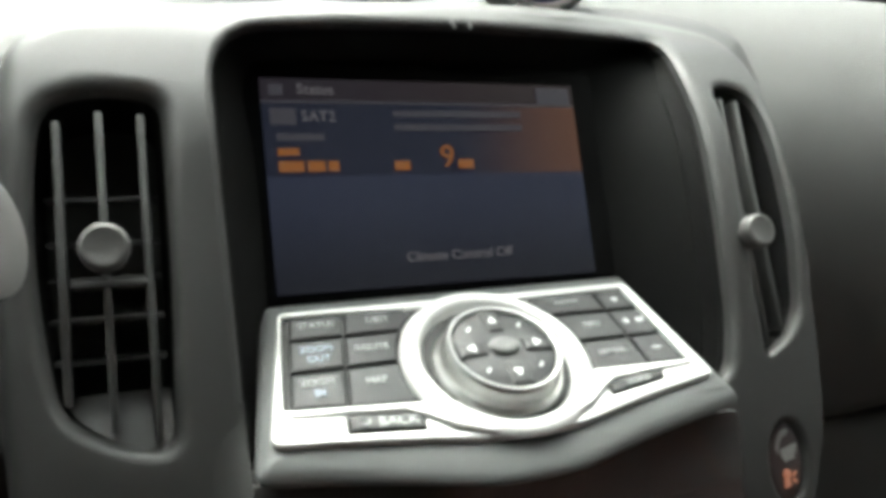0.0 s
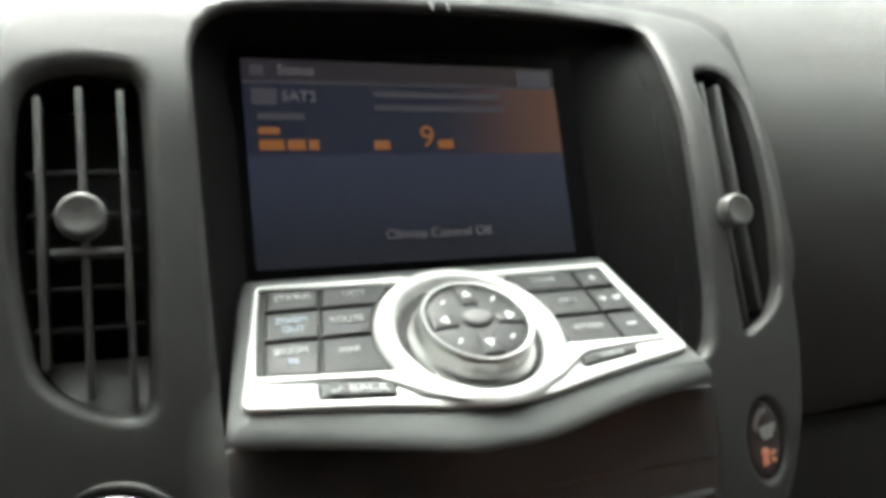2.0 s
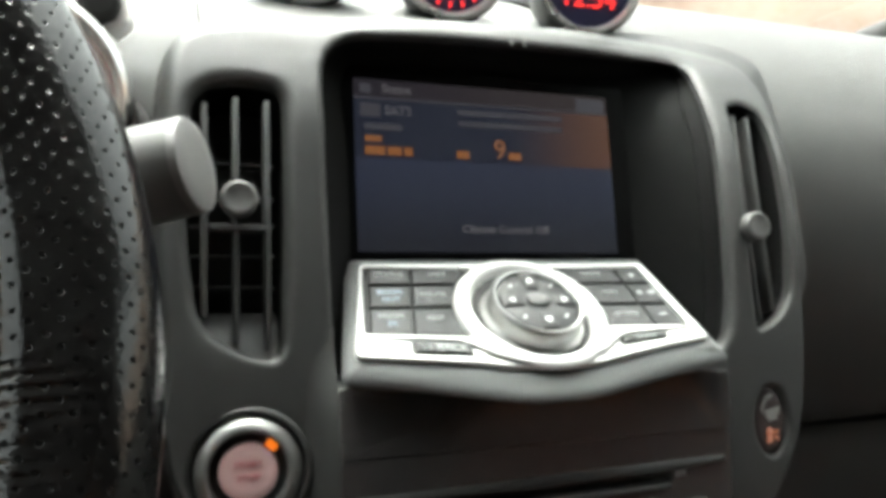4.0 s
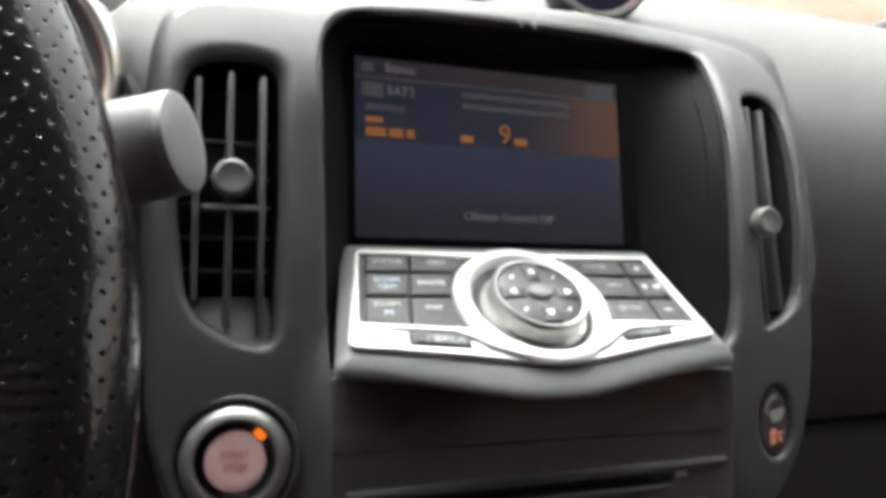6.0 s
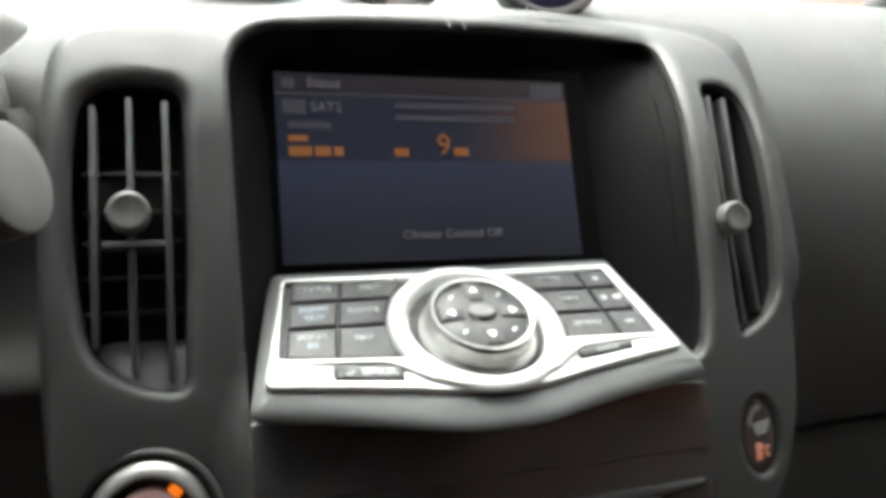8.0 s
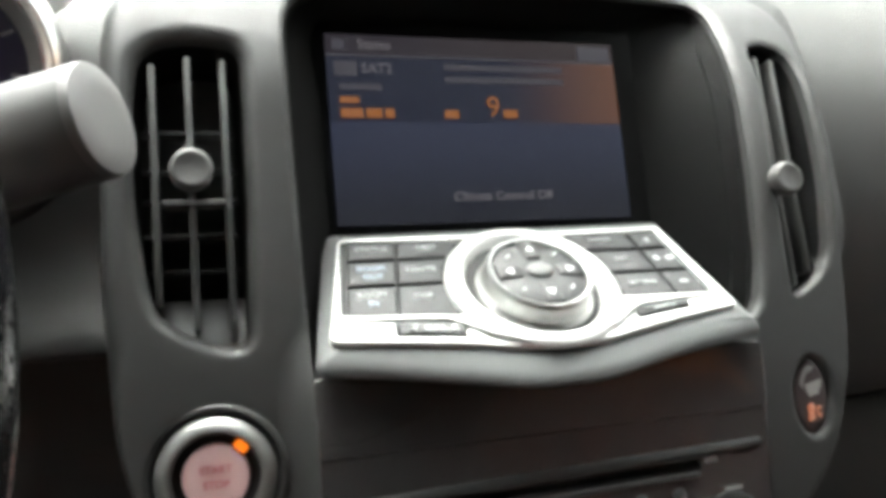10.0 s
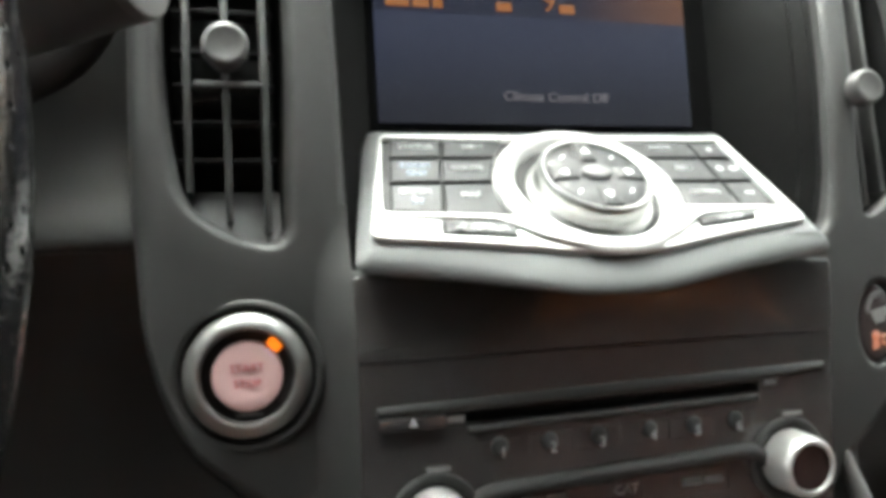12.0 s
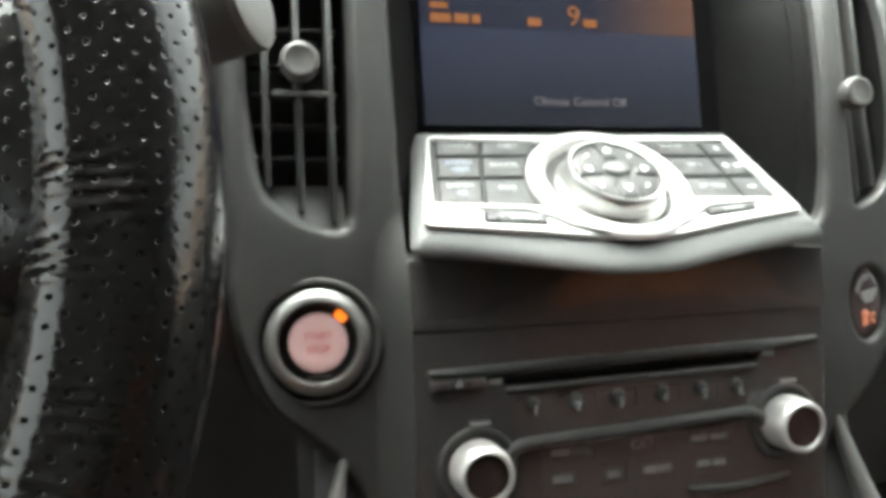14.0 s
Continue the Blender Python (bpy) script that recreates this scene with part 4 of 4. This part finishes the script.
part("key_disc", lathe([(0.0203, 0.0080), (0.0202, 0.0094), (0.0192, 0.0101), (0.0110, 0.0103), (0.0, 0.0103)], 56, cap=False), M_KEY_DARK, dial, "dark disc under the direction keys")
for k in range(4):
    turn = pose(0, 0, 0, 0, 0, 90 * k)
    # a petal from the centre key out to the rim, its outer end following the rim's curve
    end = [(0.0199 * math.cos(b), 0.0199 * math.sin(b)) for b in (radians(-13 + 26 * i / 6) for i in range(7))]
    ob = part("direction_key", plate(rounded([(0.0078, -0.0036)] + end + [(0.0078, 0.0036)], [0.0012] + [0.0004] * 7 + [0.0012], 3), [(0.0014, 0.0), (0.0008, -0.0002), (0.0, -0.0010), (0.0, -0.0020)]), M_KEY, dial, m=turn @ at(0, 0, 0.0114))
    part("arrow_mark", plate(rounded([(-0.0018, -0.0022), (0.0021, 0.0), (-0.0018, 0.0022)], 0.0005, 2), [(0.0003, 0), (0.0, -0.0003)]), M_MARK, ob, m=at(0.0142, 0, 0.0003))
    part("corner_mark", bar(0.0026, 0.0009), M_MARK, dial, "short white tick", m=turn @ pose(0, 0, 0, 0, 0, 45) @ at(0.0155, 0, 0.0104, 0, 0, 90 if k % 2 else 0))
part("centre_key", plate(ring_of(0.0064, 32, ry=0.0046), [(0.0014, 0.0), (0.0007, -0.0003), (0.0, -0.0012), (0.0, -0.003)]), M_CENTRE_KEY, dial, "oval silver centre key", at(0, 0.0002, 0.0122))


# ---- audio unit ----
audio = thing("audio_unit", AUDIO, "glossy plum-black audio unit with disc slot and knobs", "car stereo")
LIDLINE = rounded([(-0.0985, 0.0196), (0.0965, 0.0204), (0.0968, 0.0485), (0.0640, 0.0500), (0.0340, 0.0480), (0.0, 0.0460), (-0.0340, 0.0480), (-0.0640, 0.0500), (-0.0988, 0.0485)], 0.002, 3)
bm = plate(LIDLINE, round_edge(0.0005, 0.030), fine=0.010)
for v in bm.verts:
    # the upper corners fall back a little under the shelf
    v.co.z -= (0.0040 if v.co.x < 0 else 0.0008) * (v.co.x / 0.095) ** 2 * max(0.0, (v.co.y - 0.024) / 0.024)
part("upper_lid", bm, M_AUDIO, audio, "glossy dark lid above the disc slot", at(0, 0, 0.0010, -1))
FACE = rounded([(-0.0982, -0.0760), (0.0960, -0.0760), (0.0962, 0.0206), (-0.0983, 0.0196)], 0.002, 3)
MOUTH = rounded([(-0.0605, -0.0046), (0.0610, -0.0024), (0.0612, 0.0012), (-0.0607, -0.0008)], 0.0006, 2)
part("face_plate", plate(FACE, round_edge(0.0006, 0.030, 3), [MOUTH], [(0.0004, 0.0), (0.0, -0.0006), (0.0, -0.0100)]), M_AUDIO, audio)
part("slot_liner", plate(inset(MOUTH, -0.002), [(0.0005, -0.0095), (0.0, -0.0100)]), M_SLOT, audio)
part("slot_brow", plate(rounded([(-0.0925, 0.0010), (-0.0600, 0.0004), (0.0615, 0.0024), (0.0915, 0.0052), (0.0915, 0.0078), (-0.0925, 0.0038)], 0.0008, 2), [(0.0014, 0.0), (0.0008, -0.0003), (0.0, -0.0012), (0.0, -0.0022)]), M_AUDIO_TRIM, audio, "grey brow over the disc slot", at(0, 0, 0.0020))
part("slot_sill", plate(rounded([(-0.0600, -0.0075), (0.0600, -0.0054), (0.0600, -0.0034), (-0.0600, -0.0055)], 0.0005, 2), [(0.0006, 0.0), (0.0, -0.0006), (0.0, -0.0016)]), M_AUDIO_TRIM, audio, m=at(0, 0, 0.0014))
ej = part("eject_key", block(0.0240, 0.0050, 0.0030, 0.0008), M_AUDIO, audio, m=at(-0.0800, -0.0020, 0.0012))
part("eject_mark", plate(rounded([(-0.0016, -0.0014), (0.0016, -0.0014), (0.0, 0.0018)], 0.0003, 2), [(0.0002, 0), (0, -0.0003)]), M_PRINT, ej, m=at(0.0, 0.0003, 0.0017))
part("disc_caption", bar(0.0100, 0.0022), M_PRINT_GREY, audio, m=at(-0.0660, -0.0024, 0.0003))
part("disc_caption", bar(0.0060, 0.0022), M_PRINT_GREY, audio, m=at(0.0660, 0.0008, 0.0003))
for k, x in enumerate((-0.0476, -0.0282, -0.0087, 0.0124, 0.0316, 0.0499)):
    pk = part("preset_key", plate(oblong(0.0178, 0.0090, 0.0012), round_edge(0.0008, 0.0016, 2)), M_AUDIO, audio, m=at(x, -0.0142 + 0.0008 * k / 5, 0.00015, 0, 0, 0.7))
    part("thumb_dome", lathe([(0.0034, -0.0002), (0.0033, 0.0005), (0.0028, 0.0011), (0.0018, 0.0015), (0.0, 0.0017)], 28, cap=False), M_AUDIO_DOME, pk, "small grey raised dome", at(-0.0004, 0.0008, 0.0))
    lettering("preset_number", str(k + 1), 0.0056, M_PRINT, pk, at(0.0003, -0.0014, 0.0020))
ARCH = [(-0.0600, -0.0345), (-0.0560, -0.0310), (-0.0500, -0.0292), (-0.0300, -0.0284), (0.0, -0.0272), (0.0300, -0.0258), (0.0520, -0.0250), (0.0580, -0.0262), (0.0630, -0.0300)]
part("arch_trim", tube([(x, y, 0.0006) for x, y in section(ARCH, 4)], 0.0030, 10), M_AUDIO_TRIM, audio, "grey arched trim between the knobs")
part("arch_trim", tube([(0.0240 + 0.052 * k / 10, -0.0562 - 0.0022 * math.sin(math.pi * k / 10) + 0.0016 * k / 10, 0.0004) for k in range(11)], [0.0008] + [0.0016] * 9 + [0.0008], 8), M_AUDIO_TRIM, audio, "grey arched trim below the keys")
for row, y, items in ((0, -0.0345, ((-0.0317, 0.0185), (0.0016, 0.0085), (0.0342, 0.0190))), (1, -0.0460, ((-0.0353, 0.0110), (-0.0121, 0.0080), (0.0088, 0.0140), (0.0355, 0.0150)))):
    for x, w in items:
        fk = part("function_key", plate(oblong(w + 0.006, 0.0096, 0.0012), round_edge(0.0008, 0.0016, 2)), M_AUDIO, audio, m=at(x, y, 0.00015))
        if (row, w) == (0, 0.0085):
            lettering("key_text", "CAT", 0.0052, M_PRINT_GREY, fk, at(0, 0, 0.0003))
        else:
            # two words, or one, of a caption too small to read
            for dx, ww in (((-0.24 * w, 0.46 * w), (0.27 * w, 0.44 * w)) if w > 0.013 else ((0.0, 0.85 * w),)):
                part("caption_bar", bar(ww, 0.0030), M_PRINT_DIM, fk, m=at(dx, 0, 0.0003))
for x, y in ((-0.0725, -0.0375), (0.0735, -0.0305)):
    part("knob_seat", lathe([(0.0172, 0.0), (0.0172, 0.0012), (0.0164, 0.0020), (0.0150, 0.0018), (0.0136, 0.0004), (0.0, 0.0004)], 44, cap=False), M_AUDIO_TRIM, audio, m=at(x, y, 0))
    part("caption_bar", bar(0.0085, 0.0015), M_PRINT_GREY, audio, m=at(x + 0.001, y + 0.0188, 0.0024))
    kn = part("audio_knob", lathe([(0.0124, 0.0004), (0.0123, 0.0050), (0.0120, 0.0108), (0.0115, 0.0132), (0.0105, 0.0143), (0.0093, 0.0143), (0.0090, 0.0134)], 44, cap=False), M_KNOB, audio, "satin silver volume or tuning knob", at(x, y, 0))
    part("knob_face", lathe([(0.0091, 0.0134), (0.0, 0.0130)], 36, cap=False), M_KNOB_FACE, kn, "glossy black knob face")

# lower console: climate plate and the padded sides
con = thing("lower_console", FASCIA, "dark lower console below the stereo", "console")
part("climate_plate", plate(oblong(0.19, 0.13, 0.004, 0, -0.275), round_edge(0.002, 0.02)), M_AUDIO, con, m=at(0, 0, 0.018))
for side in (-1, 1):
    bm = tube([(side * 0.124, -0.158, -0.012), (side * 0.130, -0.182, -0.010), (side * 0.138, -0.212, -0.006), (side * 0.150, -0.26, 0.0)], [0.0018, 0.0042, 0.0060, 0.008], 14)
    part("knee_roll", bm, M_STALK_CAP, con, "grey padded edge of the console")
    part("side_panel", block(0.02, 0.35, 0.10, 0.004), M_CARPET, con, m=at(side * 0.128, -0.32, -0.065))


# ---- steering wheel ----
wheel = thing("steering_wheel", sheet((-0.3721, -0.2477, 0.8562), 32.8), "black perforated leather steering wheel with padded spokes", "steering wheel")
RM, RT = 0.1846, 0.0168


def rim_mesh():
    bm = bmesh.new()
    uv = bm.loops.layers.uv.new("hide")
    n, m = 1600, 32
    grid = []
    for i in range(n):
        a = 2 * math.pi * i / n
        row = []
        for j in range(m):
            b = 2 * math.pi * j / m
            r = RT * (1 + 0.05 * math.cos(2 * b) + 0.03 * math.cos(3 * b + 0.6))
            # a shallow seam valley along the cabin side
            r -= 0.0016 * math.exp(-((b - 1.75) / 0.22) ** 2)
            r += 0.0010 * math.exp(-((((a + math.pi) % (2 * math.pi)) - math.pi) / 0.35) ** 2) * (1 + math.cos(b - 2.4))
            # the hide bunches up where the spoke meets the rim
            bunch = math.exp(-((((a + math.pi) % (2 * math.pi)) - math.pi + 0.06) / 0.24) ** 2) * max(0.0, math.sin((b - 1.2) / 3.4 * math.pi) if 1.2 < b < 4.6 else 0.0)
            r += 0.00042 * bunch * math.sin(a * 390 + 9.0 * b + 2.4 * math.sin(a * 23 + 2.0 * b) + 1.3 * math.sin(a * 61 - 3.0 * b))
            R = RM + r * math.cos(b)
            row.append(bm.verts.new((R * math.cos(a), R * math.sin(a), r * 1.08 * math.sin(b))))
        grid.append(row)
    for i in range(n):
        for j in range(m):
            i2, j2 = (i + 1) % n, (j + 1) % m
            f = bm.faces.new((grid[i][j], grid[i2][j], grid[i2][j2], grid[i][j2]))
            for lp, (p, q) in zip(f.loops, ((i, j), (i + 1, j), (i + 1, j + 1), (i, j + 1))):
                lp[uv].uv = (p / n * 2 * math.pi * RM, q / m * 2 * math.pi * RT)
    return bm


part("rim", rim_mesh(), M_RIM, wheel, "perforated black leather rim")


def spoke_mesh(angle, flare_h):
    bm = bmesh.new()
    uv = bm.loops.layers.uv.new("hide")
    rows = []
    for i in range(13):
        f = i / 12
        rr = 0.060 + (0.176 - 0.060) * f
        half = 0.021 + (flare_h - 0.021) * f ** 4
        th = 0.010 + 0.003 * f
        row = []
        for j in range(20):
            b = 2 * math.pi * j / 20
            cb, sb = math.cos(b), math.sin(b)
            y = half * math.copysign(abs(cb) ** 0.7, cb)
            z = th * math.copysign(abs(sb) ** 0.6, sb) - 0.012 * (1 - f) - 0.0012 * math.sin(y * 900) * f ** 3
            c, s = math.cos(angle), math.sin(angle)
            row.append(bm.verts.new((rr * c - y * s, rr * s + y * c, z)))
        rows.append(row)
    for a, b in zip(range(12), range(1, 13)):
        for j in range(20):
            k = (j + 1) % 20
            f = bm.faces.new((rows[a][j], rows[a][k], rows[b][k], rows[b][j]))
            for lp in f.loops:
                lp[uv].uv = (lp.vert.co.x, lp.vert.co.y)
    return bm


for ang in (radians(3), radians(177), radians(-90)):
    sp = part("spoke", spoke_mesh(ang, 0.040), M_RIM, wheel, "leather covered spoke")
    if ang > -1:
        bm = plate(oblong(0.055, 0.020, 0.006), round_edge(0.002, 0.004))
        part("switch_pad", bm, M_STALK, sp, "grey switch pad on the spoke", pose(0, 0, 0, 0, 0, math.degrees(ang)) @ at(0.100, 0, 0.004))
bm = lathe([(0.0, 0.020), (0.040, 0.018), (0.060, 0.010), (0.068, -0.004), (0.064, -0.020), (0.0, -0.022)], 48, cap=False)
hub = part("hub_cover", bm, M_RIM_PLAIN, wheel, "round leather airbag cover")
uvl = hub.data.uv_layers.new(name="hide")
for lp in hub.data.loops:
    uvl.data[lp.index].uv = hub.data.vertices[lp.vertex_index].co.xy
bm = lathe([(0.060, -0.02), (0.058, -0.06), (0.060, -0.14), (0.0, -0.14)], 32, cap=False)
column = solid("steering_column", bm, M_SOFT, "dark plastic steering column shroud behind the wheel", "steering column", sheet((-0.3721, -0.2477, 0.8562), 32.8) @ at(0, 0, -0.002))

# ---- wiper stalk ----
tip, axis = Vector((-0.1600, -0.1620, 0.8895)), Vector((0.885, -0.325, 0.320)).normalized()
stalk = thing("wiper_stalk", Matrix.Translation(tip) @ axis.to_track_quat("Z", "Y").to_matrix().to_4x4(), "grey plastic wiper stalk with a flat rounded end", "stalk")
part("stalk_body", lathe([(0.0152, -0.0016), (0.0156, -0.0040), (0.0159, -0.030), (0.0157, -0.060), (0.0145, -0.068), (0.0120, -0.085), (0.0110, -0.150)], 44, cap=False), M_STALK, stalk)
part("end_cap", lathe([(0.0156, -0.0030), (0.0155, -0.0014), (0.0151, -0.0004), (0.0142, 0.0), (0.008, 0.0004), (0.0, 0.0005)], 44, cap=False), M_STALK_CAP, stalk, "flat grey end cap, without the body's painted shade")

boot = lathe([(0.0170, -0.064), (0.0205, -0.072), (0.0225, -0.100), (0.0260, -0.135), (0.0300, -0.165)], 36, cap=False)
part("stalk_boot", boot, M_START_DARK, stalk, "dark collar at the stalk's root")

# ---- instrument cluster ----
clu = thing("instrument_cluster", sheet((-0.3685, -0.050, 0.888), 4), "instrument cluster with silver rings and side knob", "instrument cluster")
HOODLINE = rounded([(-0.150, -0.060), (0.150, -0.060), (0.156, 0.0), (0.140, 0.075), (0.06, 0.110), (-0.06, 0.110), (-0.140, 0.075), (-0.156, 0.0)], 0.02, 5)
part("cluster_hood", plate(HOODLINE, [(0.006, 0.0), (0.002, -0.002), (0.0, -0.006), (-0.002, -0.12)]), M_SOFT, clu, m=at(0, 0, -0.012))
for x, y, r in ((-0.1385, 0.006, 0.047), (0.0, 0.0, 0.064), (0.1385, 0.006, 0.047)):
    part("dial_face", lathe([(r - 0.014, 0.0), (0.0, 0.0)], 40, cap=False), M_GAUGE_FACE, clu, m=at(x, y, -0.012))
    part("dial_cone", lathe([(r - 0.015, -0.013), (r - 0.014, -0.011), (r - 0.0075, 0.0012)], 56, cap=False), M_GAUGE_BODY, clu, "grey cone inside the dial ring", at(x, y, 0))
    part("dial_ring", lathe([(r - 0.0076, 0.0008), (r - 0.0068, 0.0022), (r - 0.0055, 0.0034), (r - 0.003, 0.0036), (r - 0.0008, 0.0018), (r, -0.001), (r + 0.0006, -0.012)], 56, cap=False), M_CHROME, clu, "bright silver dial ring", at(x, y, 0))
    if x > 0.1:
        # the black shroud that wraps the lower half of the outer dial
        rows = []
        for k in range(25):
            a = radians(-165 + 165 * k / 24)
            w = 0.017 * math.sin(math.pi * k / 24) ** 0.6 + 0.001
            rows.append([(x + (r + q * w + 0.0008) * math.cos(a), y + (r + q * w + 0.0008) * math.sin(a), z) for q, z in ((0.0, -0.010), (0.0, 0.0005), (0.15, 0.0030), (0.5, 0.0030), (0.85, 0.0005), (1.0, -0.004), (1.0, -0.030))])
        part("dial_shroud", skin(rows), M_SOFT, clu, "black shroud below the dial")
    for k in range(9):
        a = radians(-40 + 260 * k / 8)
        part("tick", bar(0.0012, 0.005), M_PRINT_GREY, clu, m=pose(x + (r - 0.018) * math.cos(a), y + (r - 0.018) * math.sin(a), -0.011, 0, 0, math.degrees(a) - 90))
    part("needle", block(0.028, 0.002, 0.001, 0.0003), M_RED, clu, "red lit needle", at(x - 0.010, y - 0.006, -0.010, 0, 0, 32))
POD = rounded([(0.150, 0.010), (0.1845, 0.0405), (0.1790, 0.066), (0.120, 0.100), (0.06, 0.085), (0.08, 0.02)], [0.004, 0.005, 0.008, 0.01, 0.01, 0.01], 4)
part("side_pod", plate(POD, round_edge(0.003, 0.07)), M_POD, clu, "pale silver side pod", at(0, 0, -0.016))
part("trip_knob", lathe([(0.0, 0.008), (0.0045, 0.008), (0.0052, 0.0072), (0.0075, 0.0070), (0.0085, 0.0058), (0.0088, -0.004)], 32, cap=False), M_SOFT, clu, "small black trip knob", at(0.1720, 0.0470, -0.012))


# ---- gauge pods on the dashboard ----
def gauge(x, turn, label):
    g = thing("gauge_pod", pose(x, 0.108, 0.9805, 84, 0, turn) @ Matrix.Scale(0.89, 4), label, "gauge", "gauge pods on the dashboard")
    part("pod_body", lathe([(0.0415, 0.004), (0.0425, 0.0), (0.0425, -0.020), (0.040, -0.05), (0.028, -0.075), (0.0, -0.082)], 44, cap=False), M_GAUGE_BODY, g)
    part("pod_ring", lathe([(0.0340, 0.001), (0.0345, 0.0045), (0.0360, 0.0065), (0.0385, 0.0068), (0.0405, 0.0050), (0.0415, 0.001)], 52, cap=False), M_GAUGE_RING, g, "bright silver ring")
    part("gauge_face", lathe([(0.0345, 0.0012), (0.0, 0.0012)], 44, cap=False), M_GAUGE_FACE, g, "dark blue gauge face")
    return g


for x, turn in ((-0.088, -10), (0.0105, -12)):
    g = gauge(x, turn, "round dashboard gauge with red needle and silver ring")
    for k in range(7):
        a = radians(215 + 110 * k / 6)
        part("tick", bar(0.0018, 0.0045), M_RED, g, m=pose(0.029 * math.cos(a), 0.029 * math.sin(a), 0.0018, 0, 0, math.degrees(a) - 90))
    part("needle", block(0.0022, 0.026, 0.0008, 0.0003), M_RED, g, "red lit needle", pose(-0.008, -0.011, 0.0022, 0, 0, -38))
g = gauge(0.1135, -14, "round dashboard clock with red lit digits")
lettering("clock_digits", "12:54", 0.0205, M_RED, g, at(0.0, -0.0125, 0.0020), "red lit digits")
